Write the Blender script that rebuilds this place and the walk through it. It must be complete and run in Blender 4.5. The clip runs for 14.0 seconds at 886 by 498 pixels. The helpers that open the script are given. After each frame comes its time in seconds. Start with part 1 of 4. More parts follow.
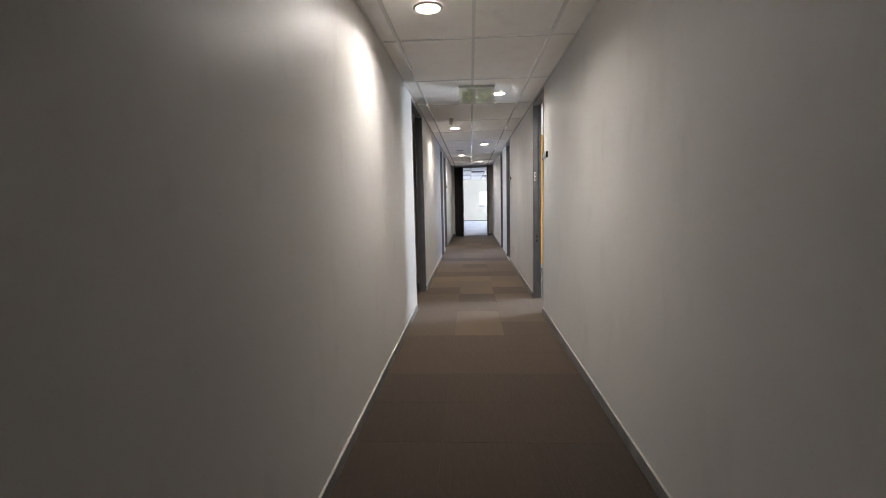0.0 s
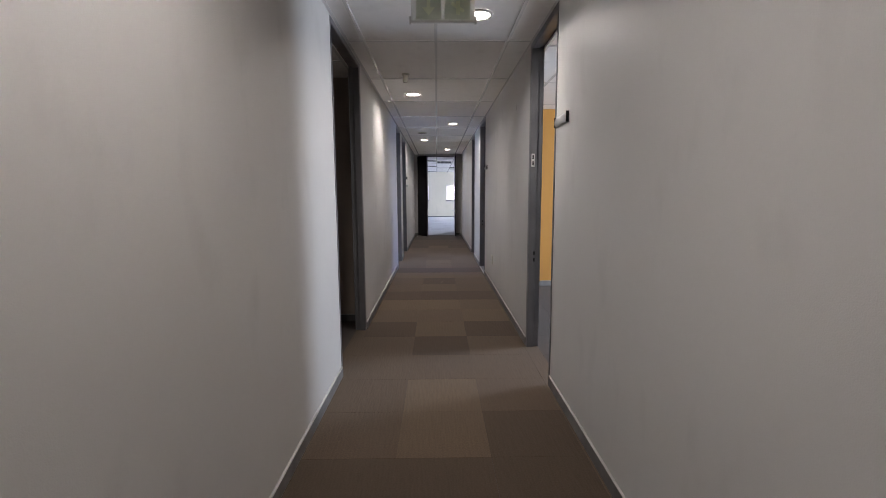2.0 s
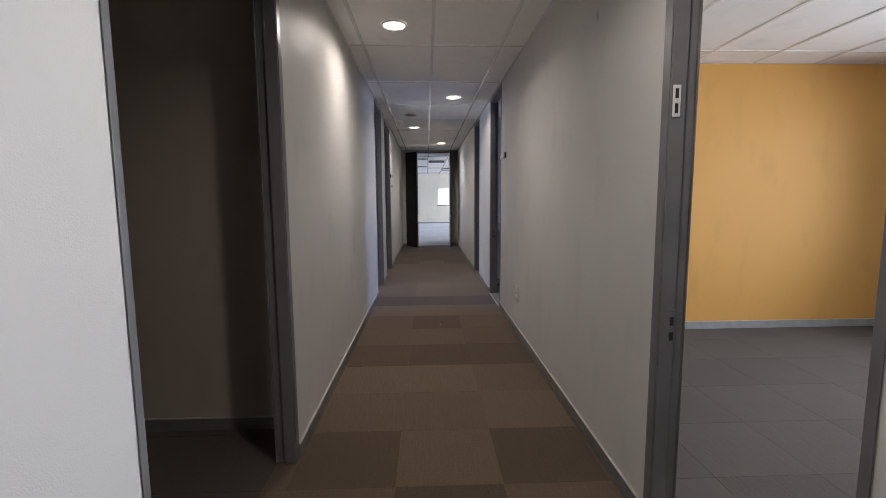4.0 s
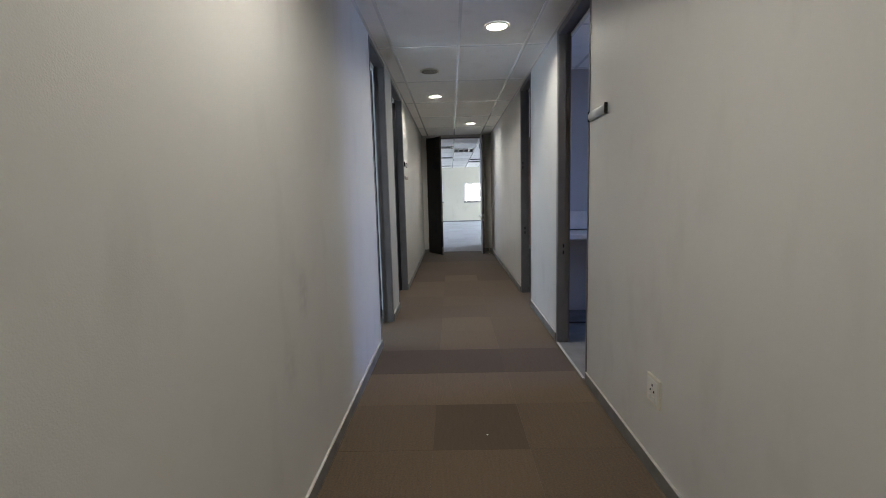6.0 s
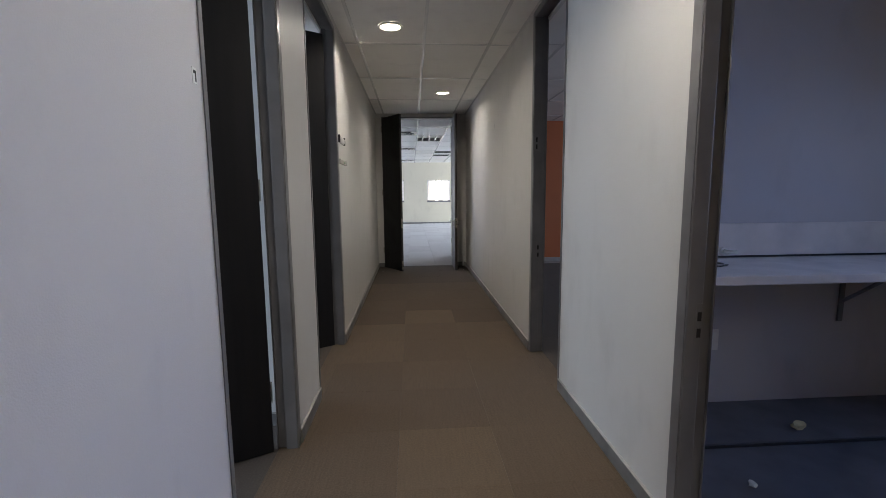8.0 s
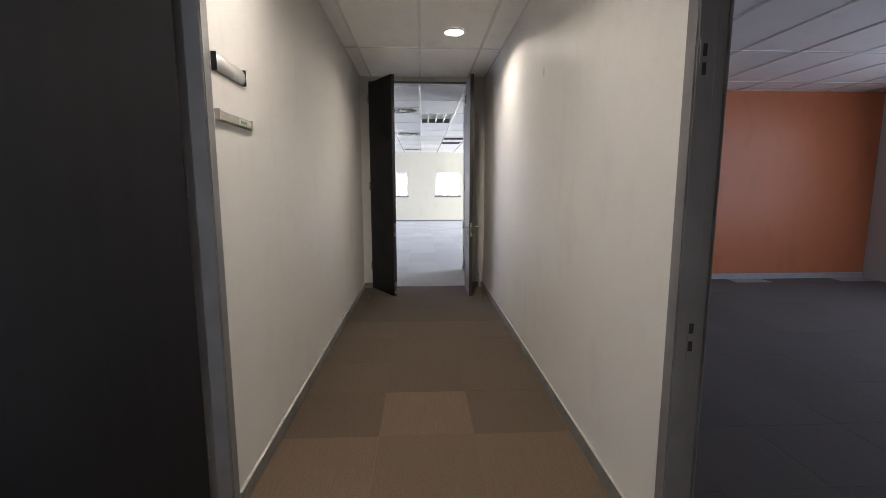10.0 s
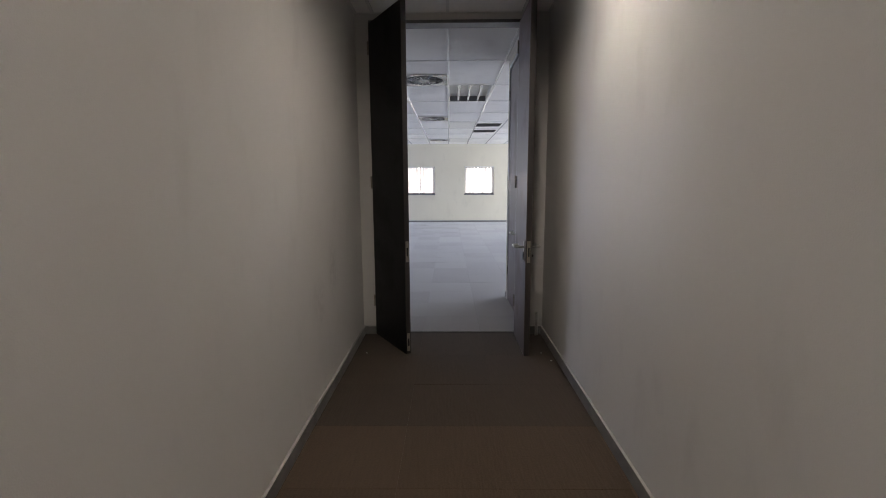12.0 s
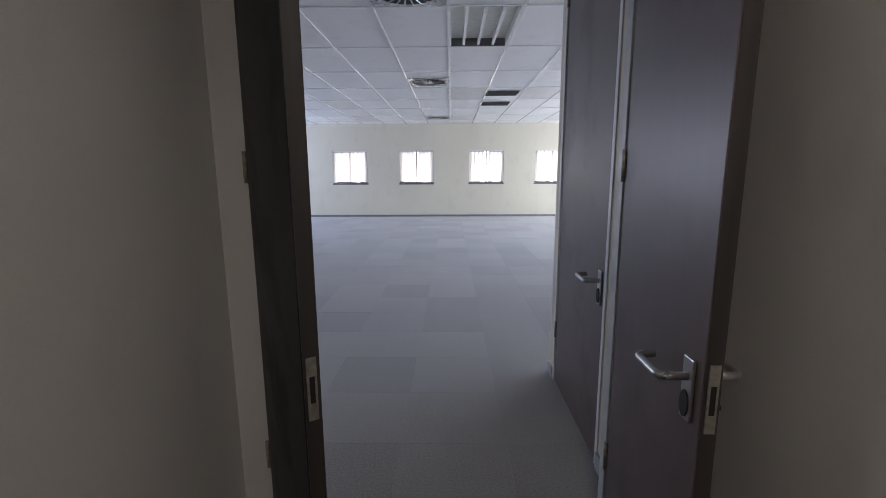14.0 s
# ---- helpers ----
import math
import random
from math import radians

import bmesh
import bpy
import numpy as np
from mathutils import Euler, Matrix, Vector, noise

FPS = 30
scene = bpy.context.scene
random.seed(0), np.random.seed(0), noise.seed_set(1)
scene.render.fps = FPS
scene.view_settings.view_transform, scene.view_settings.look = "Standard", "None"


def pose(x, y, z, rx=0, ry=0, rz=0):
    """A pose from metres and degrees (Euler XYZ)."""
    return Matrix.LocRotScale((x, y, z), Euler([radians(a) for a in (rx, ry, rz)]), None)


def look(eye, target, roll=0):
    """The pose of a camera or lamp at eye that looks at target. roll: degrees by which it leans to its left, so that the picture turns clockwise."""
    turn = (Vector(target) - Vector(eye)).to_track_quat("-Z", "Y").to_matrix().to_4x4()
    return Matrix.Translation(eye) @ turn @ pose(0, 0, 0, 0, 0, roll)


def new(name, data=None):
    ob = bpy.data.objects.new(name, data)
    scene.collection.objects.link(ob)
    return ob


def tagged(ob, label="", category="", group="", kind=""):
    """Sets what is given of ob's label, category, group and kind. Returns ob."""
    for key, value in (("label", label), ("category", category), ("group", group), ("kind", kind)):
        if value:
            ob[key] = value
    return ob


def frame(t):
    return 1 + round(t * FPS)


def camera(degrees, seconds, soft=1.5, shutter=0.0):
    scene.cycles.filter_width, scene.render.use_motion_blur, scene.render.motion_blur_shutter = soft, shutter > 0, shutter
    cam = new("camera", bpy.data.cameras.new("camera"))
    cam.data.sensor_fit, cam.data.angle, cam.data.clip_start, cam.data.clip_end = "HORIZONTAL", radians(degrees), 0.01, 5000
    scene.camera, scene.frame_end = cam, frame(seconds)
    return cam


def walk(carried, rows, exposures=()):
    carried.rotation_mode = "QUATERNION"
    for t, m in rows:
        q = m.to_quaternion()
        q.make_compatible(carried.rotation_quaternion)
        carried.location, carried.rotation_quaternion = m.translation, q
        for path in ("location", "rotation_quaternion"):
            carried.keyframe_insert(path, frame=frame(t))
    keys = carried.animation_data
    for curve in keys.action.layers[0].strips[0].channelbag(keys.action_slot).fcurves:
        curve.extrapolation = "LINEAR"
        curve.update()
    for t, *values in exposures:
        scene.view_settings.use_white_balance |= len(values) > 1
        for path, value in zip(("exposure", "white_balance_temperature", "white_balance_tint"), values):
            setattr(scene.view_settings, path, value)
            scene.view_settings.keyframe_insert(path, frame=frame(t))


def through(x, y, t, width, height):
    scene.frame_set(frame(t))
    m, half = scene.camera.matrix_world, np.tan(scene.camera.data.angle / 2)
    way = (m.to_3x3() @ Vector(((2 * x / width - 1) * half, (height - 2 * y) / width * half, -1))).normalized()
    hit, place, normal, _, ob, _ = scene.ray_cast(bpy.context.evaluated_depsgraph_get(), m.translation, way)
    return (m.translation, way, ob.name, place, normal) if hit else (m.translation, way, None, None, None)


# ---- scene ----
cam = camera(89.5, 14.0, soft=0.8)
PATH = [
    (0, (-0.132, 1.111, 1.369), (-0.258, 3.095, 1.15), -1.3),
    (0.5, (-0.135, 1.635, 1.357), (-0.179, 3.625, 1.159), -0.7),
    (1, (-0.119, 2.188, 1.382), (-0.085, 4.179, 1.192), -0.3),
    (1.5, (-0.081, 2.749, 1.358), (-0.071, 4.735, 1.127), -0.4),
    (2, (-0.089, 3.322, 1.377), (-0.064, 5.307, 1.128), -0.3),
    (2.5, (-0.115, 3.879, 1.36), (-0.111, 5.869, 1.155), -0.3),
    (3, (-0.15, 4.465, 1.337), (-0.058, 6.452, 1.129), -0.2),
    (5.5, (-0.162, 7.257, 1.307), (-0.177, 9.242, 1.06), -1.3),
    (6, (-0.188, 7.849, 1.308), (-0.23, 9.834, 1.066), -1.5),
    (6.5, (-0.214, 8.453, 1.294), (-0.251, 10.437, 1.049), -1.2),
    (7, (-0.246, 9.044, 1.288), (-0.2, 11.027, 1.033), -0.8),
    (7.5, (-0.23, 9.625, 1.279), (-0.149, 11.608, 1.03), -0.6),
    (8, (-0.224, 10.207, 1.28), (-0.089, 12.187, 1.031), -0.5),
    (10.5, (-0.067, 12.808, 1.289), (-0.002, 14.787, 1.002), 0.1),
    (11, (-0.068, 13.288, 1.283), (-0.069, 15.266, 0.988), -0.4),
    (11.5, (-0.066, 13.773, 1.295), (-0.123, 15.751, 1.001), -0.7),
    (12, (-0.083, 14.271, 1.292), (-0.111, 16.25, 1.0), -0.3),
    (12.5, (-0.095, 14.797, 1.273), (-0.093, 16.776, 0.981), 0.0),
    (13, (-0.092, 15.362, 1.266), (-0.086, 17.336, 0.944), -0.3),
    (13.5, (-0.079, 15.979, 1.271), (-0.086, 17.95, 0.928), -0.3),
    (14, (-0.073, 16.566, 1.288), (-0.109, 18.535, 0.941), -0.3),
]
EXPOSURES = [
    (0, 0.62, 6550, 13), (0.5, 0.42, 6550, 15), (1, 0.12, 6450, 15), (1.5, 0.0, 6500, 17), (2, -0.04, 6400, 17), (2.5, 0.06, 6400, 17), (3, -0.17, 6500, 18), (5.5, 0.08, 6650, 8), (6.5, -0.07, 6600, 7), (8, -0.18, 6900, 11),
    (10.3, 0.46, 7150, 13), (11, 0.0, 7250, 12), (11.5, -0.20, 7200, 12), (12, -0.36, 7050, 15), (12.5, -0.42, 6950, 17), (13, -0.54, 6850, 16), (13.5, -0.66, 6800, 15), (14, -0.5, 6750, 15),
]
walk(cam, [(t, look(eye, target, roll)) for t, eye, target, roll in PATH], EXPOSURES)

# ---- light, world, exposure ----
world = bpy.data.worlds.new("sky")
scene.world = world
world.use_nodes = True
wn = world.node_tree
sky = wn.nodes.new("ShaderNodeTexSky")
sky.sky_type = "NISHITA"
sky.sun_disc = False
sky.sun_elevation = radians(58)
sky.sun_rotation = radians(20)
wn.links.new(sky.outputs["Color"], wn.nodes["Background"].inputs["Color"])
wn.nodes["Background"].inputs["Strength"].default_value = 0.12

sun_data = bpy.data.lights.new("sun", "SUN")
sun_data.energy = 2.0
sun_data.angle = radians(4)
sun_data.color = (1.0, 0.95, 0.88)
sun = new("sun", sun_data)
sun.matrix_world = look((0, 0, 30), (-8, -14, 0))

LAMP_WATTS = 12.5
DAY = (0.62, 0.78, 1.0)


def window_light(name, x, y, z, w, h, face, watts, color=DAY, spread=180):
    """Daylight that enters by a window opening; face: the point it shines towards."""
    d = bpy.data.lights.new(name, "AREA")
    d.shape, d.size, d.size_y = "RECTANGLE", w, h
    d.energy, d.color = watts, color
    d.spread = radians(spread)
    ob = new(name, d)
    ob.matrix_world = look((x, y, z), face)
    return ob


# ---- plan ----
XL, XR = -0.822, 0.712         # faces of the corridor walls
TH = 0.095                     # partition thickness
ZC = 2.61                     # corridor ceiling
ZR = 2.55                     # office ceiling
Y0, Y1 = -4.2, 18.0            # corridor ends
HEAD = 2.575                  # top of the door openings
SK = 0.075                     # skirting height
LEFT_DOORS = [(6.586, 7.74), (11.591, 12.40), (12.936, 13.97)]
RIGHT_DOORS = [(6.384, 7.215), (10.806, 11.665), (12.936, 13.655)]
OX0, OX1 = -6.6, 6.4           # open office, sides
OY0, OY1 = 18.12, 29.2
ENDX = (-0.715, 0.520)         # double door opening in the end wall


# ---- material kit ----
def nodes_of(name):
    m = bpy.data.materials.new(name)
    m.use_nodes = True
    t = m.node_tree
    return m, t, t.nodes["Principled BSDF"]


def mix_color(t, fac, a, b):
    n = t.nodes.new("ShaderNodeMix")
    n.data_type = "RGBA"
    for sock, v in ((n.inputs[6], a), (n.inputs[7], b)):
        if isinstance(v, tuple):
            sock.default_value = (*v, 1)
        else:
            t.links.new(v, sock)
    if isinstance(fac, float):
        n.inputs[0].default_value = fac
    else:
        t.links.new(fac, n.inputs[0])
    return n.outputs[2]


def noise_fac(t, scale, detail=3.0, lo=0.35, hi=0.65, stretch=(1, 1, 1), distort=0.0):
    tc = t.nodes.new("ShaderNodeNewGeometry")
    mp = t.nodes.new("ShaderNodeMapping")
    mp.inputs["Scale"].default_value = stretch
    nz = t.nodes.new("ShaderNodeTexNoise")
    nz.inputs["Scale"].default_value = scale
    nz.inputs["Detail"].default_value = detail
    nz.inputs["Distortion"].default_value = distort
    rm = t.nodes.new("ShaderNodeMapRange")
    rm.inputs["From Min"].default_value, rm.inputs["From Max"].default_value = lo, hi
    t.links.new(tc.outputs["Position"], mp.inputs["Vector"])
    t.links.new(mp.outputs["Vector"], nz.inputs["Vector"])
    t.links.new(nz.outputs["Fac"], rm.inputs["Value"])
    return rm.outputs["Result"]


def bump(t, bsdf, height, strength, distance):
    b = t.nodes.new("ShaderNodeBump")
    b.inputs["Strength"].default_value, b.inputs["Distance"].default_value = strength, distance
    t.links.new(height, b.inputs["Height"])
    t.links.new(b.outputs["Normal"], bsdf.inputs["Normal"])


def ramp_value(t, fac, lo, hi):
    rm = t.nodes.new("ShaderNodeMapRange")
    rm.inputs["To Min"].default_value, rm.inputs["To Max"].default_value = lo, hi
    t.links.new(fac, rm.inputs["Value"])
    return rm.outputs["Result"]


def paint(name, color, dirty, rough=0.45, grain=260.0, grain_depth=0.0006, spec=0.4, scuffs=()):
    """Rolled wall paint: broad discolouring, finer marks, orange-peel relief."""
    m, t, b = nodes_of(name)
    broad = noise_fac(t, 0.9, 4.0, 0.3, 0.75)
    marks = noise_fac(t, 5.0, 6.0, 0.56, 0.8, (1, 1, 0.45))
    c = mix_color(t, ramp_value(t, broad, 0.0, 0.45), color, dirty)
    c = mix_color(t, ramp_value(t, marks, 0.0, 0.30), c, tuple(v * 0.72 for v in dirty))
    for place, size, strength in scuffs:
        g = t.nodes.new("ShaderNodeNewGeometry")
        mp = t.nodes.new("ShaderNodeMapping")
        mp.inputs["Location"].default_value = tuple(-p * q for p, q in zip(place, (1, 1, 0.6)))
        mp.inputs["Scale"].default_value = (1, 1, 0.6)
        ln = t.nodes.new("ShaderNodeVectorMath")
        ln.operation = "LENGTH"
        t.links.new(g.outputs["Position"], mp.inputs["Vector"])
        t.links.new(mp.outputs["Vector"], ln.inputs[0])
        rm = t.nodes.new("ShaderNodeMapRange")
        rm.interpolation_type = "SMOOTHSTEP"
        rm.inputs["From Min"].default_value, rm.inputs["From Max"].default_value = size, 0.0
        rm.inputs["To Max"].default_value = strength
        t.links.new(ln.outputs["Value"], rm.inputs["Value"])
        mu = t.nodes.new("ShaderNodeMath")
        mu.operation = "MULTIPLY"
        t.links.new(rm.outputs["Result"], mu.inputs[0])
        t.links.new(noise_fac(t, 22.0, 4.0, 0.3, 0.62), mu.inputs[1])
        c = mix_color(t, mu.outputs[0], c, tuple(v * 0.45 for v in dirty))
    t.links.new(c, b.inputs["Base Color"])
    t.links.new(ramp_value(t, broad, rough - 0.06, rough + 0.1), b.inputs["Roughness"])
    b.inputs["Specular IOR Level"].default_value = spec
    bump(t, b, noise_fac(t, grain, 2.0, 0.2, 0.8), 0.5, grain_depth)
    return m


def plain(name, color, rough=0.5, metal=0.0, spec=0.5, vary=0.12, scale=14.0, grain=0.0):
    m, t, b = nodes_of(name)
    f = noise_fac(t, scale, 4.0, 0.3, 0.7)
    c = mix_color(t, f, color, tuple(max(0.0, v * (1 - vary)) for v in color))
    t.links.new(c, b.inputs["Base Color"])
    t.links.new(ramp_value(t, f, rough * 0.85, min(1.0, rough * 1.15)), b.inputs["Roughness"])
    b.inputs["Metallic"].default_value = metal
    b.inputs["Specular IOR Level"].default_value = spec
    if grain:
        bump(t, b, noise_fac(t, 400.0, 2.0, 0.2, 0.8), 0.4, grain)
    return m


def carpet(name, dark, light, wear, island=False, rib=0.45, sheen=0.12):
    """Loop-pile carpet tile: tile-to-tile shade, fine ribs, flecks and trodden patches."""
    m, t, b = nodes_of(name)
    if island:
        rnd = t.nodes.new("ShaderNodeNewGeometry").outputs["Random Per Island"]
    else:
        rnd = t.nodes.new("ShaderNodeObjectInfo").outputs["Random"]
    c = mix_color(t, rnd, dark, light)
    ribs = noise_fac(t, 70.0, 3.0, 0.3, 0.7, (1.0, 0.10, 1.0))
    cross = noise_fac(t, 110.0, 3.0, 0.35, 0.7)
    patch = noise_fac(t, 1.3, 5.0, 0.42, 0.72)
    c = mix_color(t, ramp_value(t, ribs, 0.0, rib), c, tuple(v * 0.6 for v in dark))
    c = mix_color(t, ramp_value(t, cross, 0.0, 0.5), c, tuple(v * 1.35 for v in light))
    c = mix_color(t, ramp_value(t, patch, 0.0, 0.38), c, wear)
    t.links.new(c, b.inputs["Base Color"])
    b.inputs["Roughness"].default_value = 0.95
    b.inputs["Specular IOR Level"].default_value = 0.15
    b.inputs["Sheen Weight"].default_value = sheen
    bump(t, b, ribs, 0.6, 0.006 * rib)
    return m


def wood_laminate(name, color, streak, rough=0.32, spec=0.5):
    """Door-leaf laminate with faint upright grain and handling marks."""
    m, t, b = nodes_of(name)
    g = noise_fac(t, 26.0, 5.0, 0.3, 0.7, (1, 1, 0.05), 0.4)
    s = noise_fac(t, 3.0, 5.0, 0.5, 0.75)
    c = mix_color(t, g, color, streak)
    t.links.new(c, b.inputs["Base Color"])
    t.links.new(ramp_value(t, s, rough, rough + 0.2), b.inputs["Roughness"])
    b.inputs["Specular IOR Level"].default_value = spec
    bump(t, b, g, 0.08, 0.0005)
    return m


def lamp_glow(name, color, strength):
    m, t, b = nodes_of(name)
    b.inputs["Base Color"].default_value = (0.9, 0.9, 0.9, 1)
    b.inputs["Emission Color"].default_value = (*color, 1)
    b.inputs["Emission Strength"].default_value = strength
    return m


M_WALL = paint("wall_paint", (0.60, 0.588, 0.566), (0.54, 0.525, 0.50),
               scuffs=[((-0.822, 9.69, 0.91), 0.10, 0.32), ((-0.822, 9.50, 0.66), 0.10, 0.22), ((-0.822, 17.05, 0.76), 0.16, 0.32),
                       ((-0.822, 16.75, 0.62), 0.14, 0.25), ((0.712, 7.92, 2.22), 0.03, 0.9), ((0.712, 15.30, 2.02), 0.035, 0.9)])
M_WALL_FAR = paint("office_wall_paint", (0.62, 0.58, 0.47), (0.54, 0.50, 0.40), rough=0.6)
M_YELLOW = paint("yellow_wall_paint", (0.82, 0.43, 0.11), (0.74, 0.38, 0.10), rough=0.6)
M_ORANGE = paint("orange_wall_paint", (0.58, 0.185, 0.08), (0.48, 0.15, 0.065), rough=0.42)
M_KITCHEN = paint("kitchen_wall_paint", (0.50, 0.50, 0.52), (0.35, 0.35, 0.38), rough=0.5)
M_BROWN = paint("brown_wall_paint", (0.44, 0.38, 0.32), (0.36, 0.30, 0.26), rough=0.6)
M_TILE = paint("ceiling_tile_board", (0.90, 0.89, 0.87), (0.84, 0.82, 0.78), rough=0.75, grain=180.0, grain_depth=0.0015, spec=0.2)
M_TBAR = plain("ceiling_grid_enamel", (0.90, 0.895, 0.88), rough=0.15, vary=0.06, spec=0.5)
M_GAP = plain("ceiling_gap_shadow_board", (0.10, 0.10, 0.10), rough=0.9)
M_SKIRT = plain("grey_skirting_paint", (0.19, 0.185, 0.18), rough=0.4, vary=0.25, scale=9.0)
M_SKIRT_TOP = plain("skirting_top_bead", (0.50, 0.49, 0.47), rough=0.4, vary=0.2)
M_SKIRT_PALE = plain("pale_skirting_paint", (0.42, 0.42, 0.42), rough=0.45, vary=0.2)
M_FRAME = plain("grey_steel_frame_enamel", (0.165, 0.163, 0.168), rough=0.33, vary=0.22, scale=7.0, spec=0.5)
M_FRAME_PALE = plain("pale_frame_enamel", (0.55, 0.54, 0.52), rough=0.4, vary=0.15)
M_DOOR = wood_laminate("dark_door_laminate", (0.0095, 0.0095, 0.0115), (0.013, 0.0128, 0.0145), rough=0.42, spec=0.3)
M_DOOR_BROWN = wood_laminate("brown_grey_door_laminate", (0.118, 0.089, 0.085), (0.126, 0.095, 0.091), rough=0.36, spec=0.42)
M_EDGE = wood_laminate("door_edge_lipping", (0.03, 0.026, 0.024), (0.05, 0.042, 0.04), rough=0.45)
M_STEEL = plain("brushed_steel", (0.55, 0.54, 0.52), rough=0.32, metal=1.0, vary=0.15, scale=40.0)
M_STEEL_DULL = plain("dull_zinc_plate", (0.42, 0.39, 0.33), rough=0.5, metal=0.7, vary=0.35, scale=60.0)
M_ALU = plain("satin_aluminium", (0.50, 0.50, 0.50), rough=0.27, metal=0.8, vary=0.1)
M_SIGN = plain("sign_aluminium", (0.58, 0.58, 0.57), rough=0.42, metal=0.55, vary=0.06)
M_SIGN_FLAT = plain("dull_sign_rail", (0.40, 0.38, 0.34), rough=0.5, metal=0.4, vary=0.08)
M_BLACK = plain("black_void", (0.012, 0.012, 0.012), rough=0.7)
M_WHITE = plain("white_plastic", (0.72, 0.71, 0.68), rough=0.4, vary=0.08)
M_IVORY = plain("ivory_plastic", (0.66, 0.63, 0.54), rough=0.42, vary=0.1)
M_RED = plain("red_plastic", (0.50, 0.03, 0.03), rough=0.4)
M_CARD_GREEN = plain("green_print", (0.16, 0.27, 0.18), rough=0.6)
M_CARD_DULL = plain("aged_card", (0.52, 0.52, 0.47), rough=0.65)
M_CARD = plain("paper_card", (0.74, 0.76, 0.70), rough=0.7)
M_COUNTER = plain("pale_worktop_laminate", (0.72, 0.69, 0.67), rough=0.35, vary=0.2, scale=6.0)
M_VINYL = plain("dark_vinyl_floor", (0.10, 0.105, 0.12), rough=0.38, vary=0.35, scale=5.0)
M_VINYL_PALE = plain("pale_vinyl_floor", (0.20, 0.19, 0.18), rough=0.42, vary=0.25, scale=7.0)
M_PAPER = plain("crumpled_paper", (0.74, 0.68, 0.38), rough=0.8, vary=0.3)
M_GROUND = plain("concrete_ground", (0.33, 0.32, 0.30), rough=0.9, vary=0.3, scale=0.8)
M_BASE = plain("floor_screed", (0.035, 0.03, 0.027), rough=0.95)
M_TROFFER = plain("luminaire_reflector", (0.86, 0.86, 0.80), rough=0.35)
M_LIT = lamp_glow("downlight_lens", (1.0, 0.93, 0.80), 22.0)
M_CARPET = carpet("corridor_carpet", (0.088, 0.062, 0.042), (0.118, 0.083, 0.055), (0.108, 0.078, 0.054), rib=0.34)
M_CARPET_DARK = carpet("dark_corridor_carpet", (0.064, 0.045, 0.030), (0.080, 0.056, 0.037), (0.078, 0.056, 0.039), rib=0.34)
M_CARPET_DARKEST = carpet("darkest_corridor_carpet", (0.042, 0.031, 0.022), (0.056, 0.041, 0.029), (0.058, 0.043, 0.031), rib=0.34)
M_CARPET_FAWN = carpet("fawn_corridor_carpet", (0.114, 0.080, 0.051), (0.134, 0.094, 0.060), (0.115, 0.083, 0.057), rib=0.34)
M_CARPET_OFFICE = carpet("office_carpet", (0.19, 0.183, 0.184), (0.26, 0.251, 0.252), (0.30, 0.29, 0.288), island=True, rib=0.1, sheen=0.2)
M_CARPET_GREY = carpet("office_carpet_near", (0.19, 0.183, 0.184), (0.26, 0.251, 0.252), (0.30, 0.29, 0.288), rib=0.1, sheen=0.2)
M_CARPET_ROOM = carpet("side_room_carpet", (0.058, 0.047, 0.040), (0.078, 0.064, 0.054), (0.085, 0.070, 0.060), island=True, rib=0.2)

m, t, b = nodes_of("window_glass")
b.inputs["Base Color"].default_value = (0.95, 0.97, 0.97, 1)
b.inputs["Roughness"].default_value = 0.02
b.inputs["Transmission Weight"].default_value = 1.0
b.inputs["IOR"].default_value = 1.45
M_GLASS = m


def translucent(name, color, through, rough=0.6):
    """Thin sheet that lets light through, scattered."""
    m, t, b = nodes_of(name)
    tr = t.nodes.new("ShaderNodeBsdfTranslucent")
    tr.inputs["Color"].default_value = (*color, 1)
    ms = t.nodes.new("ShaderNodeMixShader")
    ms.inputs["Fac"].default_value = through
    b.inputs["Base Color"].default_value = (*color, 1)
    b.inputs["Roughness"].default_value = rough
    t.links.new(b.outputs[0], ms.inputs[1])
    t.links.new(tr.outputs[0], ms.inputs[2])
    t.links.new(ms.outputs[0], t.nodes["Material Output"].inputs["Surface"])
    return m


M_BLIND = translucent("blind_fabric", (0.90, 0.88, 0.87), 0.75, 0.9)
M_PERSPEX = translucent("frosted_sign_panel", (0.84, 0.84, 0.80), 0.7, 0.3)
M_SIGN_GREEN = translucent("faded_sign_green", (0.74, 0.765, 0.68), 0.65, 0.4)
M_SIGN_PALE = translucent("faded_sign_symbol", (0.88, 0.90, 0.74), 0.65, 0.4)


# ---- mesh kit ----
def add_box(bm, x0, x1, y0, y1, z0, z1, bevel=0.0, mi=0, m=None):
    r = bmesh.ops.create_cube(bm, size=1.0)
    vs = r["verts"]
    for v in vs:
        v.co = Vector((x0 + (v.co.x + 0.5) * (x1 - x0), y0 + (v.co.y + 0.5) * (y1 - y0), z0 + (v.co.z + 0.5) * (z1 - z0)))
    faces = list({f for v in vs for f in v.link_faces})
    if mi:
        for f in faces:
            f.material_index = mi
    if bevel:
        edges = list({e for v in vs for e in v.link_edges})
        out = bmesh.ops.bevel(bm, geom=edges, offset=bevel, segments=2, affect="EDGES", profile=0.6)
        vs = list({v for f in out["faces"] for v in f.verts} | {v for v in vs if v.is_valid})
        if mi:
            for f in out["faces"]:
                f.material_index = mi
    if m is not None:
        bmesh.ops.transform(bm, matrix=m, verts=vs)
    return vs


